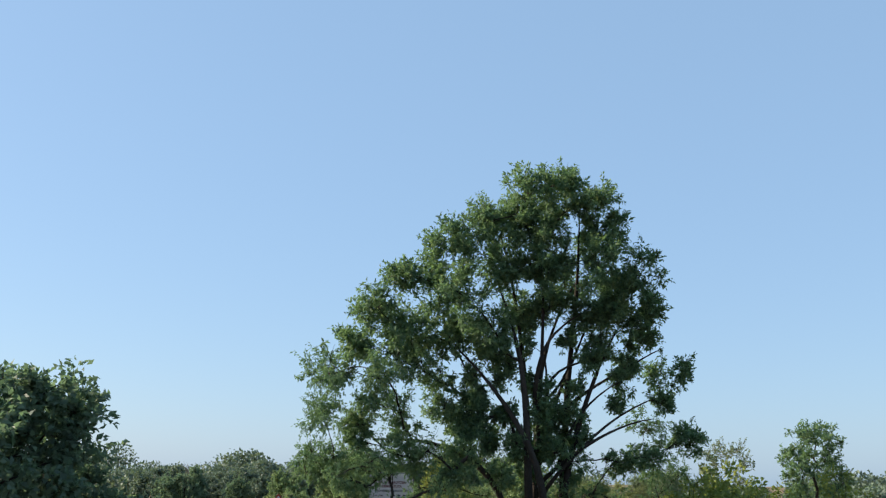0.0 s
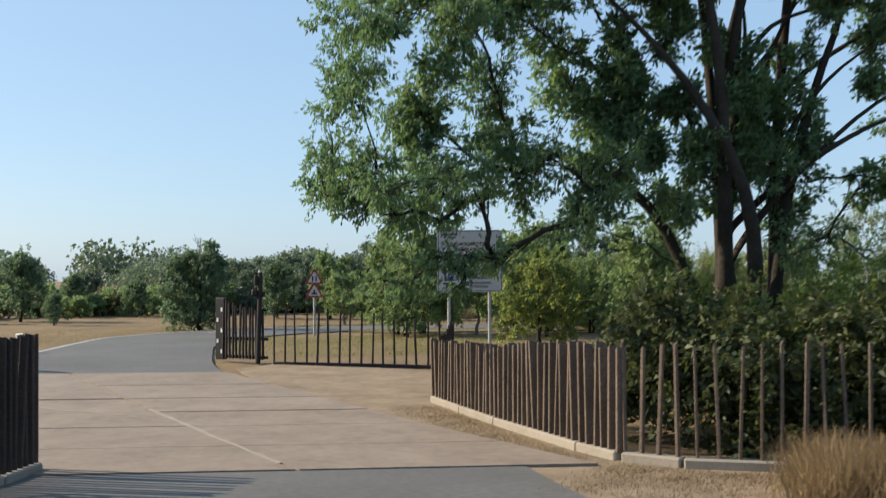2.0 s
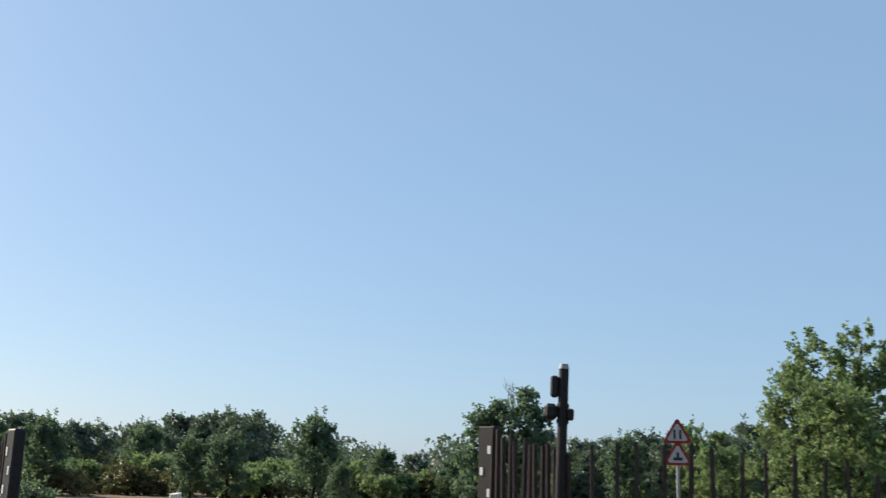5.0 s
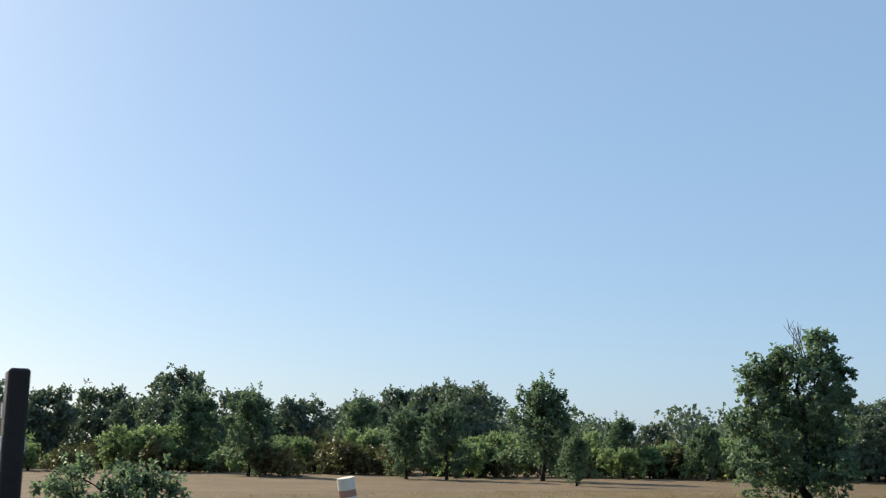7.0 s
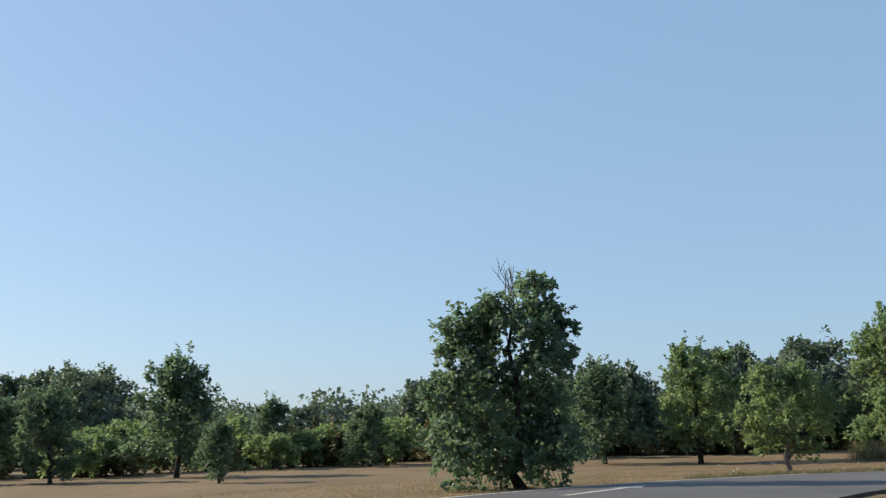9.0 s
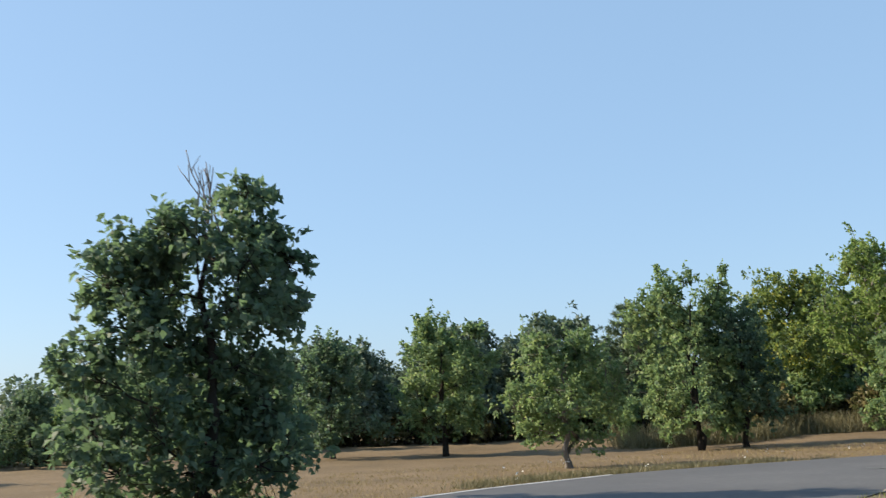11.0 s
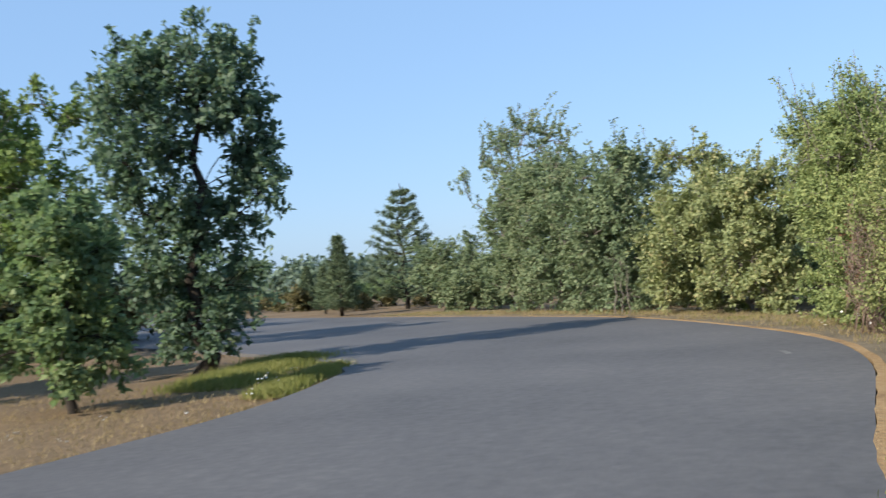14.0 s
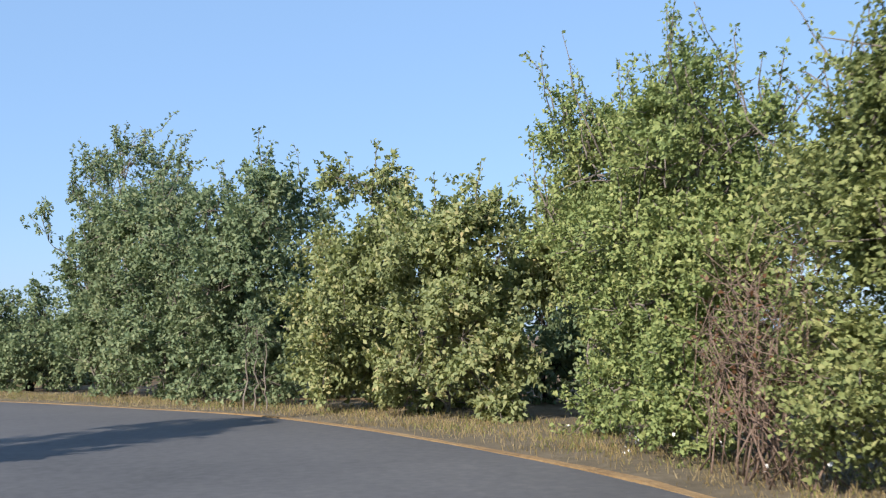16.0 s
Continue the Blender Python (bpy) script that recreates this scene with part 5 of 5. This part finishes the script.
def pine_meshes(seed, height, width, n, tiers=12):
    """A young conifer: whorls of upswept branches with side twigs, needles along their outer parts."""
    rng = np.random.default_rng(seed)
    tubes = [tube(curve_pts(rng, (0, 0, -0.1), (0, 0, height), 8, 0.01), np.linspace(0.11, 0.015, 8), 7)]
    quads = []
    for k in range(tiers):
        u = k / tiers
        z0 = height * (0.1 + 0.87 * u)
        ln = width / 2 * (1 - 0.88 * u ** 1.1) * (1.0 if k % 2 else 0.82)
        for j in range(5):
            a = j * math.tau / 5 + k * 0.7 + rng.normal() * 0.2
            reach = ln * rng.uniform(0.75, 1.08)
            out = np.array([math.cos(a), math.sin(a), 0])
            e = np.array([0, 0, z0]) + out * reach + [0, 0, (0.22 + 0.25 * u) * reach]
            tw = curve_pts(rng, (0, 0, z0), e, 6, 0.05, -0.12)
            tubes.append(tube(tw, np.linspace(0.026, 0.006, 6), 3))
            sprigs = [(tw, 1.0)]
            for q in range(5):
                i = rng.integers(2, 6)
                side = np.cross(out, [0, 0, 1]) * rng.choice([-1, 1]) * rng.uniform(0.14, 0.3) * reach
                tip = tw[i] + side + out * 0.18 * reach + [0, 0, 0.1 * reach]
                tt = curve_pts(rng, tw[i], tip, 6, 0.05)
                tubes.append(tube(tt, np.linspace(0.01, 0.004, 6), 3))
                sprigs.append((tt, 0.5))
            for line, share in sprigs:
                m = int(n / tiers / 5 / 3.5 * share * (1.5 - u))
                t = (0.3 + 0.7 * rng.random(m)) * 4.999
                i = t.astype(int)
                cen = line[i] + (line[i + 1] - line[i]) * (t - i)[:, None]
                way = (line[-1] - line[0]) / (np.linalg.norm(line[-1] - line[0]) + 1e-6)
                quads.append(leaf_quads(rng, cen, 0.2, 0.03, way * 0.9, 0.0))
    v, f = join_tubes(tubes)
    return mesh_of("trunk", v, f, M_BARK, True), quad_mesh("crown", np.concatenate(quads), G_PINE)


pine = pine_meshes(51, 5.7, 4.8, 17000, 13)
plant("pine_tree", pine, 68.6, 51.1, "young blue-green pine behind the hedge", scale=1.0)
plant("pine_tree", pine, 42.7, 68.0, "grey-green conifer standing among the trees", turn=40, scale=1.05)
spruce = pine_meshes(52, 4.2, 2.2, 13000, 17)
for x, y, s in ((63.9, 53.0, 0.82), (69.0, 55.0, 0.55), (80.0, 63.0, 0.8), (77.0, 58.0, 0.6)):
    plant("conifer", spruce, x, y, "small pointed conifer among the heath shrubs", group="conifers on the heath", turn=rngT.random() * 360, scale=s)

shrub = bush_meshes(61, 2.6, 2.4, 1.3, G_SHRUB, 2600, (0.18, 0.09), 12, r=(0.3, 0.55))
shrub2 = bush_meshes(62, 2.8, 2.4, 1.9, G_MAPLE, 3000, (0.19, 0.11), 14, r=(0.35, 0.6))
for k in range(34):
    u = k / 33
    x, y = 61 + 26 * u, 47.5 + 24.5 * u
    x, y = x + 1.5 + rngT.random() * 8, y - 1.0 - rngT.random() * 2
    plant("heath_shrub", (shrub, shrub2)[k % 3 == 0], x, y, "low brownish shrub on the heath beyond the road", "shrub", "shrubs on the heath", turn=rngT.random() * 360, scale=0.45 + 0.45 * rngT.random())
for k in range(76):
    x, y = -28 + 56 * k / 75 + rngT.normal(), 78 + rngT.normal() * 4
    plant("heath_shrub", (shrub, shrub2)[k % 3 == 0], x, y, "low brownish shrub at the end of the dry field", "shrub", "shrubs at the field edge", turn=rngT.random() * 360, scale=0.7 + 0.7 * rngT.random())
for k in range(34):
    x, y = 23 + 31 * k / 33 + rngT.normal(), 79.5 - 14.5 * k / 33 + rngT.normal() * 1.6
    plant("heath_shrub", (shrub, shrub2)[k % 3 > 0], x, y, "dark undergrowth shrub at the wood edge", "shrub", "undergrowth of the wood", turn=rngT.random() * 360, scale=0.9 + 0.6 * rngT.random())
for k in range(30):
    x, y = 37 + 15 * k / 29 + rngT.normal() * 0.6, 62.0 - 4.4 * k / 29 + rngT.normal() * 0.8
    plant("heath_shrub", (shrub, shrub2)[k % 4 == 0], x, y, "low brownish shrub under the trees", "shrub", "shrubs under the trees", turn=rngT.random() * 360, scale=0.75 + 0.5 * rngT.random())


# ---- far woods ----
def far_woods(name, seed, rows, leaf, label):
    """A distant wood: many crowns of coarse leaf clumps in one mesh."""
    rng = np.random.default_rng(seed)
    quads = []
    for x, y, h, w, n in rows:
        for k in range(9):
            a, rr = rng.random() * 6.28, w * 0.4 * rng.random() ** 0.5
            c = np.array([x + rr * math.cos(a), y + rr * math.sin(a), gzf(x, y) + h * (0.18 + 0.66 * rng.random())])
            d = rng.normal(size=(n // 9, 3))
            d /= np.linalg.norm(d, axis=1, keepdims=True)
            rad = w * 0.26
            cen = c + d * rad * (0.7 + 0.45 * rng.random((n // 9, 1)) ** 2) * np.array([1, 1, 0.75])
            cen[:, 2] = np.maximum(cen[:, 2], gzf(x, y) + 0.05)
            quads.append(leaf_quads(rng, cen, w * 0.06, w * 0.045, d * 0.8, face=d))
    return tagged(part(name, quad_mesh(name, np.concatenate(quads), leaf)), label, "woods", kind="stuff")


rngW = np.random.default_rng(99)
rows = []
for k in range(95):
    a = radians(rngW.uniform(-40, 96))
    d = rngW.uniform(110, 190)
    rows.append((7 + math.sin(a) * d, 25 + math.cos(a) * d, rngW.uniform(4.2, 6.7) * (1 - 0.5 * float(smooth(0.6, 0.9, a))), rngW.uniform(7, 11), 1700))
# the haze here is only the bluish tint of the leaves
far_woods("far_wood", 101, rows, G_FARHAZE, "distant belt of green trees on the horizon")
rows = []
for k in range(60):
    a = radians(rngW.uniform(-60, 100))
    d = rngW.uniform(260, 420)
    rows.append((7 + math.sin(a) * d, 25 + math.cos(a) * d, rngW.uniform(8, 14.5) * (1 - 0.5 * float(smooth(0.6, 0.9, a))), rngW.uniform(14, 24), 1300))
far_woods("far_wood", 102, rows, G_FARHAZE, "distant wood on the horizon with haze-tinted leaves")


# ---- grass ----
def tufts(name, seed, spots, blades, height, spread, leaf, label, width=0.05):
    rng = np.random.default_rng(seed)
    spots = np.asarray(spots, float)
    p = np.repeat(spots, blades, axis=0) + rng.normal(size=(len(spots) * blades, 2)) * spread
    n = len(p)
    z = gz(p[:, 0], p[:, 1]) - 0.02
    base = np.concatenate([p, z[:, None]], 1)
    d = rng.normal(size=(n, 3)) * 0.35
    d[:, 2] = 1
    h = (height * (0.4 + 0.9 * rng.random(n)))[:, None]
    s = rng.normal(size=(n, 3))
    s[:, 2] = 0
    s /= np.linalg.norm(s, axis=1, keepdims=True)
    w = 0.008 + width * height
    q = np.stack([base - s * w * 0.5, base + s * w * 0.5, base + d * h + s * w * 0.1, base + d * h * 0.97 - s * w * 0.1], 1)
    return tagged(part(name, quad_mesh(name, q, leaf)), label, "grass", kind="stuff")


def scatter(rng, line, n, side, width):
    line = np.asarray(line, float)
    off = offset_line(line, 1.0) - line
    s = np.r_[0, np.cumsum(np.linalg.norm(np.diff(line, axis=0), axis=1))]
    u = rng.random(n) * s[-1]
    w = side * width * rng.random(n) ** 1.3
    return np.stack([np.interp(u, s, line[:, k]) + np.interp(u, s, off[:, k]) * w for k in range(2)], 1)


rngG = np.random.default_rng(123)
tufts("verge_grass", 1, scatter(rngG, ROAD_L, 4200, -1, 9.0), 9, 0.05, 0.12, G_STRAW, "short dry straw-coloured grass on the verge")
tufts("verge_grass", 2, scatter(rngG, offset_line(KERB_R, 0.35), 1500, 1, 1.7), 10, 0.09, 0.12, G_STRAW, "dry weedy grass at the foot of the hedge")
tufts("verge_grass", 3, scatter(rngG, offset_line(KERB_R[:5], 0.1), 600, 1, 1.6), 12, 0.075, 0.1, G_GREENGRASS, "dry yellow-green grass at the inner road edge")
tufts("lawn_grass", 4, np.stack([rngG.uniform(11.5, 24, 1600), rngG.uniform(26, 37, 1600)], 1), 8, 0.08, 0.15, G_GREENGRASS, "patchy green lawn behind the gate fence")
tufts("fork_grass", 5, np.stack([35.9 + 4.9 * rngG.random(1500), 48.3 + rngG.normal(size=1500) * 0.28], 1), 13, 0.13, 0.12, G_GREENGRASS, "mound of yellow-green grass at the road fork")
tufts("fork_grass", 15, np.stack([34.4 + 3.9 * rngG.random(560), 46.75 + 0.42 * rngG.random(560)], 1), 12, 0.12, 0.08, G_GREENGRASS, "strip of flowering grass along the fork edge")
tufts("dry_brush", 16, scatter(rngG, [(34.5, 59.5), (37.6, 57.4), (41.0, 58.2), (44.0, 56.6), (47.5, 55.6)], 1100, -1, 3.6), 16, 0.62, 0.25, G_BRUSH, "tall olive-brown dry grass and brush under the trees", 0.016)
tufts("verge_grass", 17, scatter(rngG, [(20.5, 48.0), (23.5, 48.7), (26.5, 48.75), (28.5, 48.2)], 420, -1, 0.7), 12, 0.12, 0.12, G_BRUSH, "dull weedy grass along the road edge", 0.04)
tufts("entrance_grass", 6, scatter(rngG, [(8.9, 6.5), (9.3, 9.5), (10.2, 13.5)], 150, 1, 0.5), 8, 0.06, 0.1, G_STRAW, "dry grass and litter along the fence kerb")
tufts("entrance_grass", 7, scatter(rngG, [(10.5, 4.5), (11.4, 3.4), (14.0, 0.4)], 560, 1, 2.2), 46, 0.55, 0.17, G_WEEDS, "tall dry russet weeds before the fence", 0.012)

tufts("verge_grass", 8, scatter(rngG, offset_line(KERB_R[6:], 0.9), 1300, 1, 1.6), 9, 0.1, 0.16, G_STRAW, "dry pale weeds under the hedge", 0.03)
tufts("verge_grass", 9, scatter(rngG, offset_line(KERB_R[6:], 0.7), 420, 1, 1.6), 9, 0.11, 0.14, G_GREENGRASS, "yellow-green weeds under the hedge")


tufts("entrance_litter", 10, scatter(rngG, [(9.1, 7.2), (9.55, 9.5), (10.4, 13.8)], 1300, -1, 0.9), 14, 0.045, 0.12, G_WEEDS, "brown dry litter and weeds beside the kerb")


tufts("entrance_litter", 19, scatter(rngG, [(9.3, 6.6), (9.7, 5.6), (10.7, 4.6), (13.1, 2.0)], 1500, 1, 2.4), 14, 0.06, 0.13, G_WEEDS, "brown dry grass and litter before the kerb")
tufts("entrance_litter", 18, np.stack([rngG.uniform(8.9, 13.6, 900), rngG.uniform(13.0, 21.5, 900)], 1), 5, 0.02, 0.07, G_WEEDS, "scattered brown leaf litter on the bare dirt")


def flowers(seed, spots):
    rng = np.random.default_rng(seed)
    spots = np.asarray(spots, float)
    n = len(spots)
    z = gz(spots[:, 0], spots[:, 1]) + rng.uniform(0.04, 0.3, n)
    quads = []
    for k in range(3):
        c = np.concatenate([spots, z[:, None]], 1) + rng.normal(size=(n, 3)) * 0.02
        quads.append(leaf_quads(rng, c, 0.034, 0.024, np.array([[0, 0, 0.6]]), 0.0))
    return tagged(part("wild_flowers", quad_mesh("wild_flowers", np.concatenate(quads), M_REFLECT)), "small white wild flowers in the dry verge", "flowers", kind="stuff")


flowers(3, scatter(rngG, offset_line(KERB_R[6:11], 0.7), 46, 1, 1.3))
flowers(4, scatter(rngG, ROAD_L[6:], 26, -1, 1.6))

# ---- concrete slabs of the entrance ----
apron = new("slab_apron")
tagged(apron, "entrance apron of sandy-coloured concrete slabs with dark joints", "pavement", kind="structure")


def slab(x0, x1, y0, y1, shear, seed):
    rng = np.random.default_rng(seed)
    g = 0.026
    nx_, ny_ = 4, 5
    v, f = [], []
    tilt = rng.normal() * 0.004
    for j in range(ny_ + 1):
        for i in range(nx_ + 1):
            x = x0 + g + (x1 - x0 - 2 * g) * i / nx_
            y = y0 + g + (y1 - y0 - 2 * g) * j / ny_ - shear * (x - 5.25)
            v.append((x, y, gzf(x, y) + 0.05 + tilt))
    w = nx_ + 1
    for j in range(ny_):
        for i in range(nx_):
            f.append((j * w + i, j * w + i + 1, (j + 1) * w + i + 1, (j + 1) * w + i))
    rim = [i for i in range(w)] + [(j + 1) * w - 1 for j in range(1, ny_ + 1)] + [ny_ * w + i for i in range(w - 2, -1, -1)] + [j * w for j in range(ny_ - 1, 0, -1)]
    n0 = len(v)
    for k in rim:
        v.append((v[k][0], v[k][1], v[k][2] - 0.09))
    m = len(rim)
    for k in range(m):
        f.append((rim[k], n0 + k, n0 + (k + 1) % m, rim[(k + 1) % m]))
    part("slab", mesh_of("slab", v, f, M_CONCRETE), apron)


ribbon("joint_bed", [(-2.0, 12.0), (-2.0, 27.3)], [(8.9, 6.95), (8.9, 22.35)], M_JOINT, 0.012, 12, 0.8, apron)

ribbon("joint_filler", [(5.215, 9.0), (5.215, 16.0)], [(5.285, 9.0), (5.285, 16.0)], M_KERB, 0.053, 1, 0.4, apron, "pale filled joint", wobble=0.012, seed=8)
ribbon("crack_filler", [(3.1, 17.75), (3.57, 16.9), (4.44, 15.46), (5.25, 14.0)], [(3.13, 17.77), (3.6, 16.92), (4.47, 15.48), (5.28, 14.02)], M_KERB, 0.054, 1, 0.3, apron, "pale filled crack", wobble=0.02, seed=9)
YS = [8.35, 10.8, 13.3, 15.5, 17.9, 20.8, 24.1]
sd = 0
for i in range(len(YS) - 1):
    for x0, x1 in ((-2.1, 1.55), (1.55, 5.25), (5.25, 8.95)):
        if x0 < 0 and i < 1:
            continue
        sd += 1
        slab(x0, x1, YS[i], YS[i + 1], 0.46, sd)
